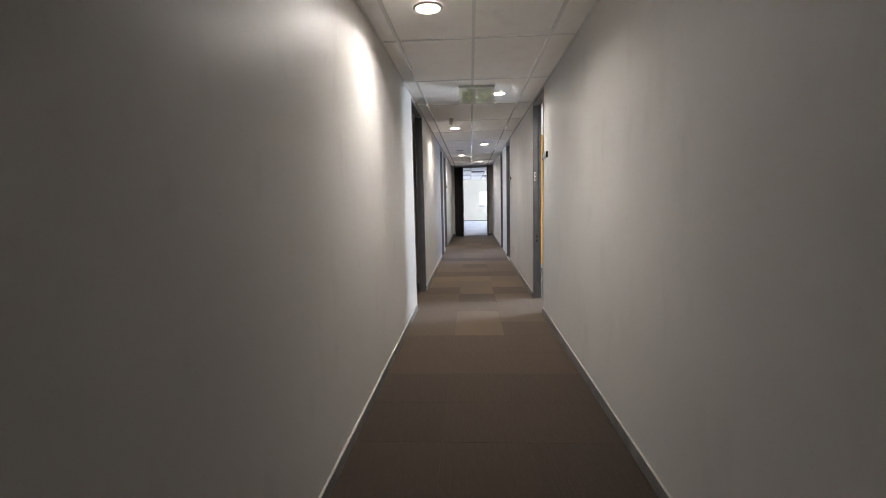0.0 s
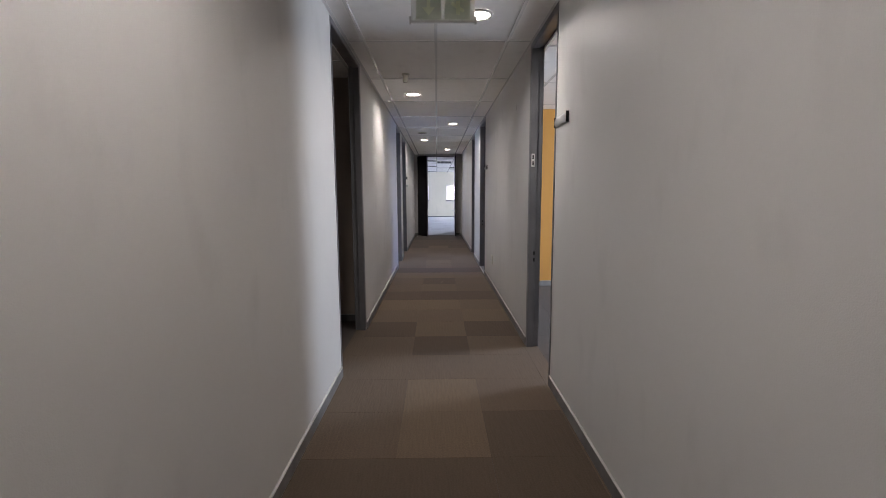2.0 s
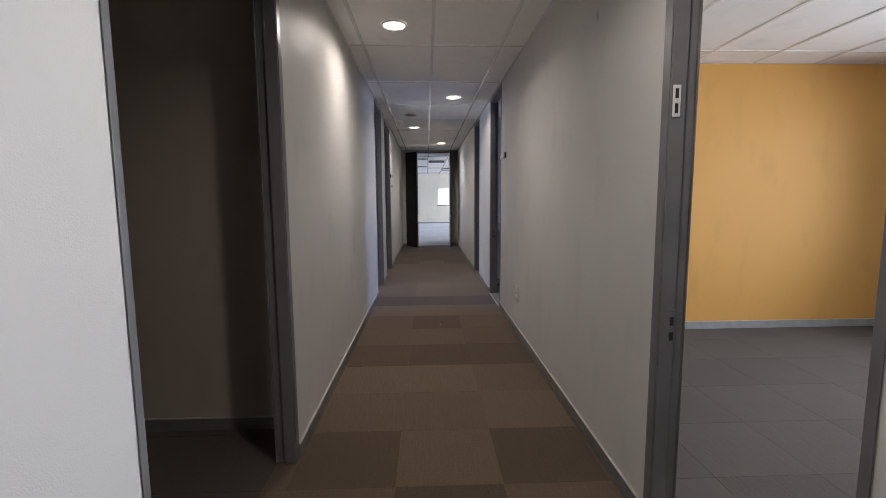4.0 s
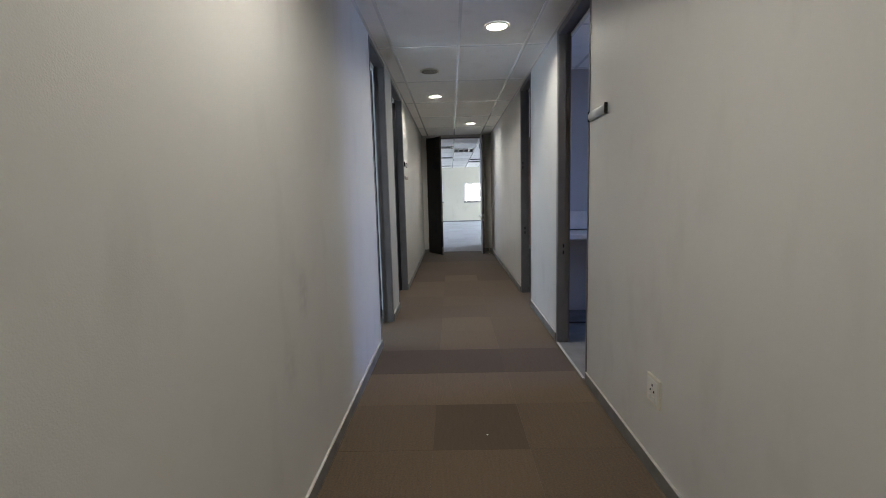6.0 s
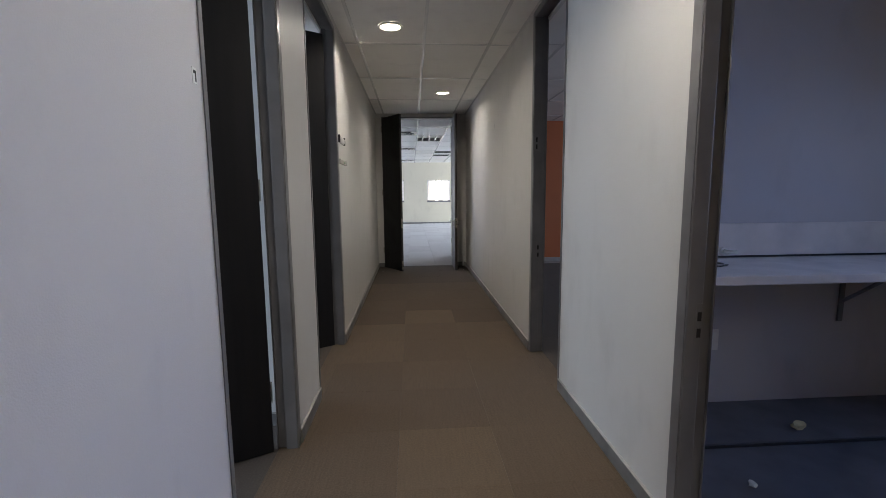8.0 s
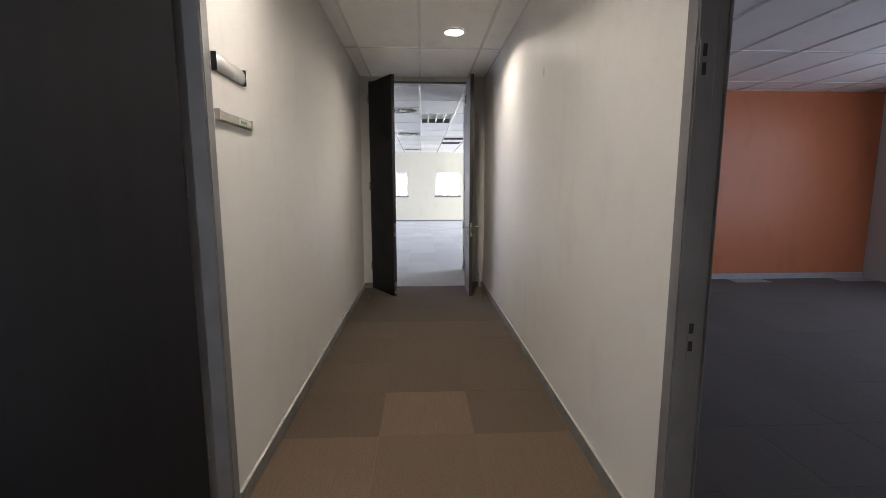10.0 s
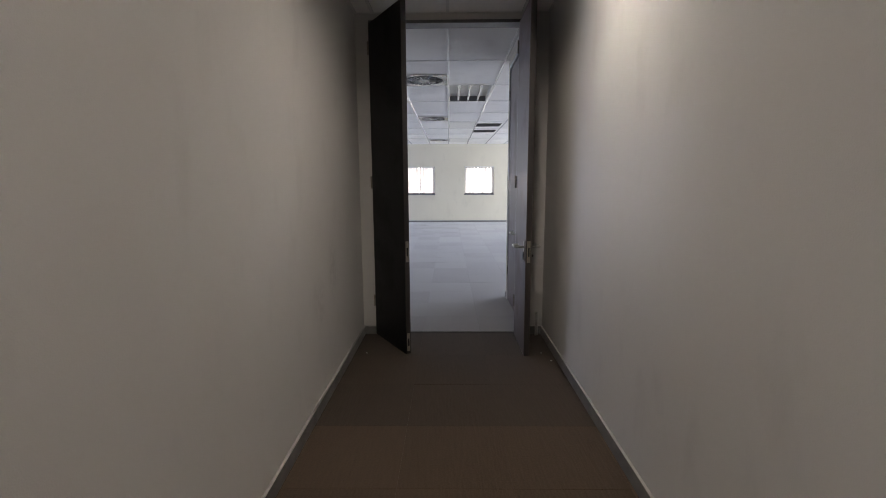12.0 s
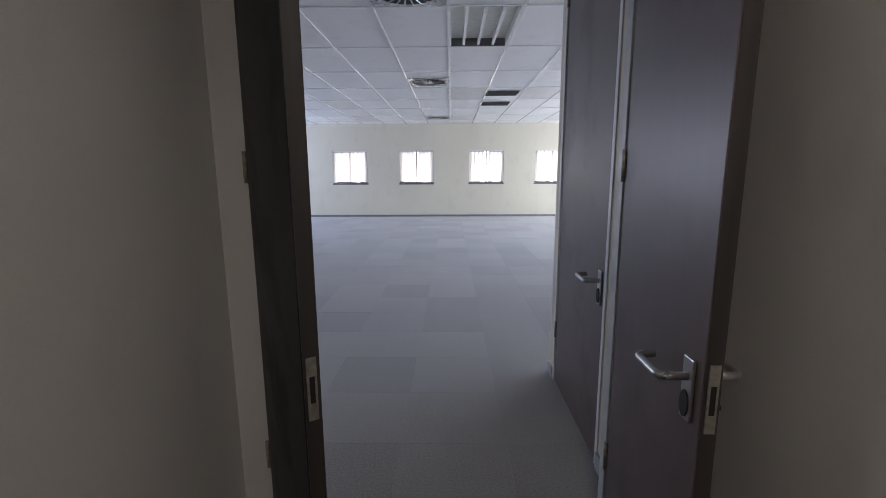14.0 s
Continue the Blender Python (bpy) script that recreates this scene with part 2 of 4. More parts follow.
def box(x0, x1, y0, y1, z0, z1, bevel=0.0):
    bm = bmesh.new()
    add_box(bm, x0, x1, y0, y1, z0, z1, bevel)
    return bm


def add_disc(bm, r, z0, z1, n=32, r2=None, mi=0, cx=0.0, cy=0.0):
    res = bmesh.ops.create_cone(bm, cap_ends=True, segments=n, radius1=r, radius2=r if r2 is None else r2, depth=z1 - z0,
                                matrix=Matrix.Translation((cx, cy, (z0 + z1) / 2)))
    for f in {f for v in res["verts"] for f in v.link_faces}:
        f.material_index = mi
        f.smooth = len(f.verts) == 4
    return res["verts"]


def add_tube(bm, pts, r, n=10):
    """A round bar along a line of points, with closed ends."""
    rings = []
    for i, p in enumerate(pts):
        p = Vector(p)
        d = (Vector(pts[min(i + 1, len(pts) - 1)]) - Vector(pts[max(i - 1, 0)])).normalized()
        up = Vector((0, 0, 1)) if abs(d.z) < 0.9 else Vector((1, 0, 0))
        u = d.cross(up).normalized()
        w = d.cross(u)
        rings.append([bm.verts.new(p + r * (math.cos(a) * u + math.sin(a) * w)) for a in [2 * math.pi * k / n for k in range(n)]])
    for a, c in zip(rings, rings[1:]):
        for k in range(n):
            f = bm.faces.new((a[k], a[(k + 1) % n], c[(k + 1) % n], c[k]))
            f.smooth = True
    bm.faces.new(rings[0][::-1])
    bm.faces.new(rings[-1])


def part(name, bm, material, parent=None, label="", at=None, shade=False):
    """Links a bmesh as one mesh object under a thing or a part."""
    bmesh.ops.recalc_face_normals(bm, faces=bm.faces)
    me = bpy.data.meshes.new(name)
    bm.to_mesh(me)
    bm.free()
    for mt in material if isinstance(material, (list, tuple)) else (material,):
        me.materials.append(mt)
    ob = new(name, me)
    if parent is not None:
        ob.parent = parent
    if at is not None:
        ob.matrix_basis = at
    if label:
        ob["label"] = label
    return ob


def thing(name, at, label, category, group=""):
    ob = new(name)
    ob.empty_display_size = 0.1
    ob.matrix_basis = at
    return tagged(ob, label, category, group)


def structure(name, bm, material, label, category):
    return tagged(part(name, bm, material), label, category, kind="structure")


# ---- floors ----
def tile_mesh(name, w, h, mat):
    bm = box(-w / 2 + 0.0003, w / 2 - 0.0003, -h / 2 + 0.0003, h / 2 - 0.0003, -0.006, 0.0)
    top = [e for e in bm.edges if all(v.co.z > -0.001 for v in e.verts)]
    bmesh.ops.bevel(bm, geom=top, offset=0.0005, segments=1, affect="EDGES")
    bmesh.ops.recalc_face_normals(bm, faces=bm.faces)
    me = bpy.data.meshes.new(name)
    bm.to_mesh(me)
    bm.free()
    me.materials.append(mat)
    return me


def tile_sheet(name, x0, x1, y0, y1, px, py, mat, parent, seed):
    """Carpet tiles as one mesh, each with its own edges, a hair uneven."""
    rng = random.Random(seed)
    verts, faces = [], []
    nx0, nx1 = math.floor((x0 - px) / 0.5), math.ceil((x1 - px) / 0.5)
    ny0, ny1 = math.floor((y0 - py) / 0.5), math.ceil((y1 - py) / 0.5)
    for i in range(nx0, nx1):
        for j in range(ny0, ny1):
            a, c = max(x0, px + i * 0.5) + 0.0003, min(x1, px + i * 0.5 + 0.5) - 0.0003
            d, e = max(y0, py + j * 0.5) + 0.0003, min(y1, py + j * 0.5 + 0.5) - 0.0003
            if c - a < 0.02 or e - d < 0.02:
                continue
            z = rng.uniform(-0.0008, 0.0)
            k = len(verts)
            g = 0.0005
            verts += [(a, d, -0.006), (c, d, -0.006), (c, e, -0.006), (a, e, -0.006), (a + g, d + g, z), (c - g, d + g, z), (c - g, e - g, z), (a + g, e - g, z)]
            faces += [(k + 4, k + 5, k + 6, k + 7)] + [(k + q, k + (q + 1) % 4, k + 4 + (q + 1) % 4, k + 4 + q) for q in range(4)]
    me = bpy.data.meshes.new(name)
    me.from_pydata(verts, [], faces)
    me.materials.append(mat)
    ob = new(name, me)
    ob.parent = parent
    ob["kind"] = "stuff"
    return ob


floor_corridor = structure("floor", box(XL - TH, XR + TH, Y0, 18.06, -0.20, -0.006), M_BASE, "brown carpet-tiled corridor floor in mixed shades", "floor")
floor_office = structure("floor_office", box(OX0 - 0.2, OX1 + 0.2, 18.06, OY1 + 0.2, -0.20, -0.006), M_BASE, "grey carpet-tiled floor of an empty open office", "floor")
floor_left = structure("floor_left_rooms", box(-5.2, XL - TH, 4.0, 18.0, -0.20, -0.006), M_BASE, "grey-brown carpet floor of the side offices", "floor")
floor_right = structure("floor_right_rooms", box(XR + TH, 6.6, 3.0, 18.06, -0.20, -0.006), M_BASE, "grey-brown carpet floor of the side offices", "floor")


# ---- walls ----
def wall_y(name, x0, x1, y0, y1, z1, openings, mat, label):
    """A wall that runs along y, with doorways (ya, yb, z0, z1) cut through."""
    bm = bmesh.new()
    y = y0
    for ya, yb, za, zb in openings:
        add_box(bm, x0, x1, y, ya, 0.0, z1)
        if zb < z1:
            add_box(bm, x0, x1, ya, yb, zb, z1)
        if za > 0:
            add_box(bm, x0, x1, ya, yb, 0.0, za)
        y = yb
    add_box(bm, x0, x1, y, y1, 0.0, z1)
    return structure(name, bm, mat, label, "wall")


def wall_x(name, y0, y1, x0, x1, z1, openings, mat, label):
    """A wall that runs along x, with openings (xa, xb, z0, z1)."""
    bm = bmesh.new()
    x = x0
    for xa, xb, za, zb in openings:
        add_box(bm, x, xa, y0, y1, 0.0, z1)
        if zb < z1:
            add_box(bm, xa, xb, y0, y1, zb, z1)
        if za > 0:
            add_box(bm, xa, xb, y0, y1, 0.0, za)
        x = xb
    add_box(bm, x, x1, y0, y1, 0.0, z1)
    return structure(name, bm, mat, label, "wall")


TOP = 2.75
wall_y("wall_west", XL - TH, XL, Y0, Y1, TOP, [(a, c, 0, HEAD) for a, c in LEFT_DOORS], M_WALL, "off-white painted corridor wall with three doorways")
wall_y("wall_east", XR, XR + TH, Y0, Y1, TOP, [(a, c, 0, HEAD + 0.010) for a, c in RIGHT_DOORS], M_WALL, "off-white painted corridor wall with three doorways")
wall_x("wall_start", Y0 - 0.1, Y0, XL - TH, XR + TH, TOP, [], M_WALL, "plain off-white wall closing the corridor")
wall_x("wall_end", Y1, OY0, OX0, 1.1, TOP, [(ENDX[0], ENDX[1], 0, 2.56)], M_WALL, "off-white wall with a double doorway")

# side rooms
wall_x("wall_dark_room", 8.08, 8.18, -5.0, XL - TH, TOP, [], M_BROWN, "brown painted wall of an unlit room")
wall_x("wall_dark_room_near", 5.0, 5.1, -5.0, XL - TH, TOP, [], M_BROWN, "brown painted wall of an unlit room")
wall_y("wall_dark_room_side", -3.2, -3.1, 5.1, 8.08, TOP, [], M_BROWN, "brown painted wall of an unlit room")
wall_x("wall_left_partition", 12.63, 12.73, -5.0, XL - TH, TOP, [], M_WALL, "off-white partition between side offices")
wall_y("wall_left_outer", -5.1, -5.0, 5.0, 18.0, TOP, [(9.6, 12.2, 0.8, 2.2), (13.4, 16.8, 0.8, 2.2)], M_WALL, "off-white outer wall with window openings")
wall_x("wall_yellow", 9.85, 9.95, XR + TH, 5.4, TOP, [], M_YELLOW, "yellow painted office wall")
wall_x("wall_yellow_room_near", 3.4, 3.5, XR + TH, 5.4, TOP, [], M_WALL, "off-white office wall")
wall_y("wall_right_outer", 5.4, 5.5, 3.4, 9.95, TOP, [(4.2, 9.4, 0.8, 2.3)], M_WALL, "off-white outer wall with a window opening")
wall_x("wall_kitchen", 12.65, 12.80, XR + TH, 5.4, TOP, [], M_KITCHEN, "grey-white marked kitchen wall")
wall_y("wall_kitchen_outer", 4.2, 4.3, 9.95, 12.65, TOP, [(10.4, 12.2, 1.0, 2.2)], M_KITCHEN, "grey-white kitchen wall with a window opening")
wall_x("wall_orange", 18.30, 18.40, 1.2, 6.6, TOP, [], M_ORANGE, "orange painted office wall")
wall_y("wall_orange_room_outer", 6.2, 6.3, 12.80, 18.30, TOP, [(13.4, 16.9, 0.8, 2.3)], M_WALL, "off-white outer wall with a window opening")

# open office
WIN_X = [(-5.24, -4.28), (-3.37, -2.40), (-1.50, -0.56), (0.43, 1.39), (2.25, 3.21), (4.10, 5.06)]
WZ = (0.935, 1.83)
wall_x("wall_office_far", OY1, OY1 + 0.2, OX0 - 0.2, OX1 + 0.2, TOP, [(a, c, *WZ) for a, c in WIN_X], M_WALL_FAR, "cream office wall with a row of small windows")
wall_y("wall_office_left", OX0 - 0.2, OX0, OY0, OY1, TOP, [(19.6, 22.2, 0.9, 2.1), (23.2, 25.8, 0.9, 2.1), (26.8, 29.2, 0.9, 2.1)], M_WALL_FAR, "cream office wall with windows")
wall_y("wall_office_right", OX1, OX1 + 0.2, 18.40, OY1, TOP, [(20.6, 23.2, 0.9, 2.1), (24.6, 28.2, 0.9, 2.1)], M_WALL_FAR, "cream office wall with windows")
CX = 0.565                     # face of the cupboard wall beside the double door
wall_y("wall_cupboard", CX, CX + 0.10, OY0, 19.30, TOP, [(18.345, 19.205, 0, 2.50)], M_WALL_FAR, "pale wall with a cupboard door")
wall_x("wall_cupboard_return", 19.20, 19.30, CX + 0.10, OX1, TOP, [], M_WALL_FAR, "pale return wall in the open office")
wall_y("wall_cupboard_back", 1.10, 1.20, Y1, 19.20, TOP, [], M_BROWN, "back of a shallow cupboard")

roof_bm = box(-7.2, 7.0, Y0 - 0.2, OY1 + 0.6, TOP, TOP + 0.2)
structure("roof_slab", roof_bm, M_GAP, "concrete slab above the suspended ceiling", "slab")


# ---- ceilings ----
def ceiling(name, x0, x1, y0, y1, z, xs, ys, skip, label, seed):
    """Lay-in tile ceiling: sagging boards on a grid of flat enamelled bars, in one mesh."""
    rng = random.Random(seed)
    bm = bmesh.new()
    gx = [x0] + [v for v in xs if x0 + 0.02 < v < x1 - 0.02] + [x1]
    gy = [y0] + [v for v in ys if y0 + 0.02 < v < y1 - 0.02] + [y1]
    for a, c in zip(gx, gx[1:]):
        for d, e in zip(gy, gy[1:]):
            mx, my = (a + c) / 2, (d + e) / 2
            if any(p <= mx <= q and r <= my <= s for p, q, r, s in skip):
                continue
            lift = [rng.uniform(0.002, 0.006) for _ in range(4)]
            vs = [bm.verts.new((px, py, z + l)) for (px, py), l in zip(((a, d), (c, d), (c, e), (a, e)), lift)]
            up = [bm.verts.new((v.co.x, v.co.y, z + 0.02)) for v in vs]
            bm.faces.new(vs)
            bm.faces.new(up)
            for k in range(4):
                bm.faces.new((vs[k], vs[(k + 1) % 4], up[(k + 1) % 4], up[k]))
    for v in gx[1:-1]:
        add_box(bm, v - 0.012, v + 0.012, y0, y1, z - 0.0025, z + 0.03, mi=1)
    for v in gy[1:-1]:
        for a, c in zip(gx, gx[1:]):
            add_box(bm, a + 0.012, c - 0.012, v - 0.011, v + 0.011, z - 0.0018, z + 0.028, mi=1)
    for a, c, d, e in ((x0, x0 + 0.02, y0, y1), (x1 - 0.02, x1, y0, y1), (x0 + 0.02, x1 - 0.02, y0, y0 + 0.02), (x0 + 0.02, x1 - 0.02, y1 - 0.02, y1)):
        add_box(bm, a, c, d, e, z - 0.002, z + 0.001, mi=1)
    return structure(name, bm, [M_TILE, M_TBAR], label, "ceiling")


GX = [-6.09 + 0.6 * i for i in range(22)]
GYC = [4.75 - 7.26 + 1.21 * i for i in range(18)]
GYO = [21.5 + 1.17 * i for i in range(-2, 7)]
ceiling("ceiling", XL, XR, Y0, Y1, ZC, [-0.68, -0.09, 0.50], GYC, [], "white lay-in tile ceiling of the corridor", 3)
OFFICE_TROFFERS = [(-0.09, 20.33), (1.71, 20.33), (-2.49, 20.33), (-4.89, 20.33)]
OFFICE_PANELS = [(-0.09, 23.84), (-2.49, 25.01), (-4.29, 23.84), (1.11, 23.84), (-0.09, 27.35), (-2.49, 27.35), (2.31, 27.35)]
OFFICE_DIFFUSERS = [(-0.39, 20.03), (-0.39, 23.37), (-0.39, 27.87), (2.61, 23.37)]
DARK_TILES = [(0.51, 24.12), (0.51, 25.30)]
skips = [(x, x + 0.6, y, y + 1.17) for x, y in OFFICE_TROFFERS + OFFICE_PANELS]
office_ceiling = ceiling("ceiling_office", OX0, OX1, OY0, OY1, ZR, GX, GYO, skips, "white lay-in tile ceiling of the open office", 4)
ceiling("ceiling_yellow_room", XR + TH, 5.4, 3.5, 9.85, ZR, GX, [3.5 + 1.2 * i for i in range(8)], [], "white lay-in tile ceiling", 5)
ceiling("ceiling_kitchen", XR + TH, 4.2, 9.95, 12.65, ZR, GX, [10.2 + 1.2 * i for i in range(4)], [], "white lay-in tile ceiling", 6)
ceiling("ceiling_orange_room", XR + TH, 6.2, 12.80, 18.30, ZR, GX, [13.0 + 1.2 * i for i in range(6)], [], "white lay-in tile ceiling", 7)
ceiling("ceiling_left_rooms", -5.0, XL - TH, 8.18, 12.63, ZR, GX, [8.5 + 1.2 * i for i in range(5)], [], "white lay-in tile ceiling", 8)
ceiling("ceiling_left_office", -5.0, XL - TH, 12.73, 18.0, ZR, GX, [13.0 + 1.2 * i for i in range(6)], [], "white lay-in tile ceiling", 9)
ceiling("ceiling_dark_room", -3.1, XL - TH, 5.1, 8.08, ZR, GX, [5.1 + 1.2 * i for i in range(4)], [], "lay-in tile ceiling of an unlit room", 10)


# ---- skirtings ----
def skirting_y(x, side, y0, y1, mat=M_SKIRT, h=SK):
    """Skirting board along y on the wall face x; side: +1 when the room lies towards +x."""
    bm = bmesh.new()
    a, c = sorted((x, x + side * 0.012))
    add_box(bm, a, c, y0, y1, 0.0, h - 0.004)
    add_box(bm, a, c, y0, y1, h - 0.004, h, mi=1)
    return structure("baseboard", bm, [mat, M_SKIRT_TOP], "grey painted skirting board with a pale top edge", "skirting")


def skirting_x(y, side, x0, x1, mat=M_SKIRT_PALE, h=SK):
    bm = bmesh.new()
    a, c = sorted((y, y + side * 0.012))
    add_box(bm, x0, x1, a, c, 0.0, h - 0.006)
    add_box(bm, x0, x1, a, c, h - 0.006, h, mi=1)
    return structure("baseboard", bm, [mat, M_SKIRT_TOP], "painted skirting board along the wall", "skirting")


edges = [Y0] + [v for a, c in LEFT_DOORS for v in (a - 0.005, c + 0.030)] + [Y1]
for a, c in zip(edges[0::2], edges[1::2]):
    skirting_y(XL, 1, a, c)
edges = [Y0] + [v for a, c in RIGHT_DOORS for v in (a - 0.005, c + 0.030)] + [Y1]
for a, c in zip(edges[0::2], edges[1::2]):
    skirting_y(XR, -1, a, c)
skirting_x(Y1, -1, XL + 0.012, ENDX[0] - 0.0, M_SKIRT)
skirting_x(Y1, -1, ENDX[1], XR - 0.012, M_SKIRT)
skirting_x(9.85, -1, XR + TH, 5.4)
skirting_x(8.08, -1, -3.1, XL - TH, M_SKIRT)
skirting_x(18.30, -1, 1.2, 6.2, M_SKIRT_PALE)
skirting_x(OY1, -1, OX0, OX1, M_SKIRT, 0.06)
skirting_y(CX, -1, 19.205, 19.30, M_SKIRT_PALE)
skirting_y(CX, -1, OY0, 18.345, M_SKIRT_PALE)
skirting_x(12.63, -1, -5.0, XL - TH, M_SKIRT)


# ---- door frames ----
def door_frame(xa, xb, y0, y1, zt, room, strike=None, mat=M_FRAME, label="grey enamelled pressed-steel door frame"):
    """Pressed-steel frame in a doorway of a wall along y, with face strips, soffit and a rebate on the room's side (room: -1 or 1)."""
    cx, cy = (xa + xb) / 2, (y0 + y1) / 2
    ob = thing("door_frame", pose(cx, cy, 0), label, "door frame", "steel door frames")
    hx, hy = (xb - xa) / 2 + 0.001, (y1 - y0) / 2
    p, q = sorted((-room * hx, room * (hx - 0.040)))     # the deep soffit, on the corridor side
    u, v = sorted((room * (hx - 0.0405), room * hx))     # the rebate that takes the leaf
    for s in (-1, 1):
        bm = bmesh.new()
        a, c = sorted((s * hy, s * (hy - 0.024)))
        add_box(bm, p, q, a, c, 0.0, zt - 0.001, 0.004)
        a, c = sorted((s * hy, s * (hy - 0.008)))
        add_box(bm, u, v, a, c, 0.0, zt - 0.001, 0.002)
        for e in (-1, 1):
            a, c = sorted((s * (hy + (0.030 if s > 0 else 0.005)), s * (hy - 0.020)))
            i, j = sorted((e * (hx + 0.0005), e * (hx + 0.004)))
            add_box(bm, i, j, a, c, 0.0, zt + 0.020, 0.0015)
        part("jamb", bm, mat, ob)
    bm = bmesh.new()
    add_box(bm, p, q, -hy + 0.0245, hy - 0.0245, zt - 0.024, zt, 0.003)
    add_box(bm, u, v, -hy + 0.0085, hy - 0.0085, zt - 0.008, zt, 0.002)
    for e in (-1, 1):
        i, j = sorted((e * (hx + 0.0005), e * (hx + 0.004)))
        add_box(bm, i, j, -hy + 0.0205, hy - 0.0205, zt - 0.020, zt + 0.020, 0.0015)
    part("head", bm, mat, ob)
    if strike:
        s, sz, at_x = strike
        yy = s * (hy - 0.024)
        a, c = sorted((yy, yy - s * 0.002))
        sp = part("strike_plate", box(at_x - 0.011, at_x + 0.011, a, c, sz - 0.075, sz + 0.075), M_FRAME, ob)
        for dz in (-0.028, 0.03):
            a, c = sorted((yy - s * 0.0022, yy - s * 0.0034))
            part("latch_hole", box(at_x - 0.007, at_x + 0.007, a, c, sz + dz - 0.016, sz + dz + 0.016), M_BLACK, sp, "black latch hole")
    return ob


for k, (a, c) in enumerate(LEFT_DOORS):
    door_frame(XL - TH, XL, a, c, HEAD, -1)
for k, (a, c) in enumerate(RIGHT_DOORS):
    door_frame(XR, XR + TH, a, c, HEAD + 0.010, 1, strike=(1, 0.82, -0.004))


# ---- door leaves ----
def lever_set(parent, face_x, side, y, z, along, cylinder, mat=M_STEEL):
    """Backplate and lever on a leaf face at x = face_x; side: the way out of the face; along: the way the lever points in y."""
    a, c = sorted((face_x, face_x + side * 0.008))
    plate = part("backplate", box(a, c, y - 0.021, y + 0.021, z - 0.105, z + 0.045, 0.003), mat, parent, "brushed steel backplate")
    bm = bmesh.new()
    o = face_x + side * 0.008
    pts = [(o, y, z), (o + side * 0.045, y, z)]
    for k in range(1, 6):
        q = math.pi / 2 * k / 5
        pts.append((o + side * (0.045 + 0.018 * math.sin(q)), y + along * 0.018 * (1 - math.cos(q)), z))
    pts.append((o + side * 0.063, y + along * 0.105, z))
    for k in range(1, 6):
        q = math.pi / 2 * k / 5
        pts.append((o + side * (0.063 - 0.02 * (1 - math.cos(q))), y + along * (0.105 + 0.02 * math.sin(q)), z))
    pts.append((o + side * 0.018, y + along * 0.125, z))
    add_tube(bm, pts, 0.0095, 12)
    part("lever", bm, mat, plate, "round-bar steel lever handle")
    if cylinder:
        bm = bmesh.new()
        add_disc(bm, 0.009, 0.0, 0.012, 16)
        add_box(bm, -0.0055, 0.0055, -0.026, 0.0, 0.0, 0.010)
        part("lock_cylinder", bm, M_BLACK, plate, "dark key cylinder", at=Matrix.Translation((o, y, z - 0.065)) @ Matrix.Rotation(side * math.pi / 2, 4, "Y"))
    else:
        bm = bmesh.new()
        add_disc(bm, 0.017, 0.0, 0.004, 24)
        for v in bm.verts:
            v.co.x *= 1.9
        part("escutcheon", bm, M_BLACK, plate, "dark oval key escutcheon", at=Matrix.Translation((o, y, z - 0.066)) @ Matrix.Rotation(side * math.pi / 2, 4, "Y"))
    return plate


def door_leaf(at, width, height, mat, label, name="door", thick=0.042, levers=None, edge=None, hinge_z=(0.25, 1.25, 2.3), group=""):
    """A flush leaf. Origin at the hinge foot; the leaf reaches along -y, its faces at x = 0 and x = thick."""
    ob = thing(name, at, label, "door", group)
    part("leaf", box(0.0, thick, -width, 0.0, 0.006, height, 0.002), mat, ob)
    part("lipping", box(0.003, thick - 0.003, -width - 0.003, -width + 0.0002, 0.008, height - 0.002), M_EDGE, ob, "dark edge lipping")
    for z in hinge_z:
        bm = bmesh.new()
        add_disc(bm, 0.007, 0.0, 0.10, 12)
        add_box(bm, 0.0, 0.028, -0.001, 0.0015, 0.002, 0.098)
        part("hinge", bm, M_STEEL_DULL, ob, "steel butt hinge", at=Matrix.Translation((-0.004, 0.008, z)))
    for side, face, along, cyl, yy, zz in levers or ():
        lever_set(ob, face, side, yy, zz, along, cyl)
    if edge:
        for z0, z1, m, lab in edge:
            ep = part("edge_plate", box(0.009, thick - 0.009, -width - 0.006, -width - 0.003, z0, z1, 0.001), m, ob, lab)
            part("keep_slot", box(0.015, thick - 0.015, -width - 0.0068, -width - 0.0058, z0 + (z1 - z0) * 0.28, z1 - (z1 - z0) * 0.3), M_BLACK, ep)
    return ob


# double door, opened into the corridor
door_leaf(pose(0.470, 17.985, 0), 0.510, 2.53, [M_DOOR_BROWN], "brown-grey flush leaf of a double door, standing open", thick=0.042,
          levers=[(-1, 0.0, 1, False, -0.460, 0.825), (1, 0.042, 1, True, -0.460, 0.825)],
          edge=[(0.715, 0.875, M_STEEL_DULL, "steel lock faceplate")], group="double door leaves")
dx, dy = 0.302, -0.474
leaf_turn = math.degrees(math.atan2(dx, -dy))
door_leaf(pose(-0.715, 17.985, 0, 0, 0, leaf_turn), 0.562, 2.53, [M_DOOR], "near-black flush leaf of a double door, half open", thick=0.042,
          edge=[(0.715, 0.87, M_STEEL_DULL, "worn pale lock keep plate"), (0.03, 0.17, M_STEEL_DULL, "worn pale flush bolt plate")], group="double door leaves")

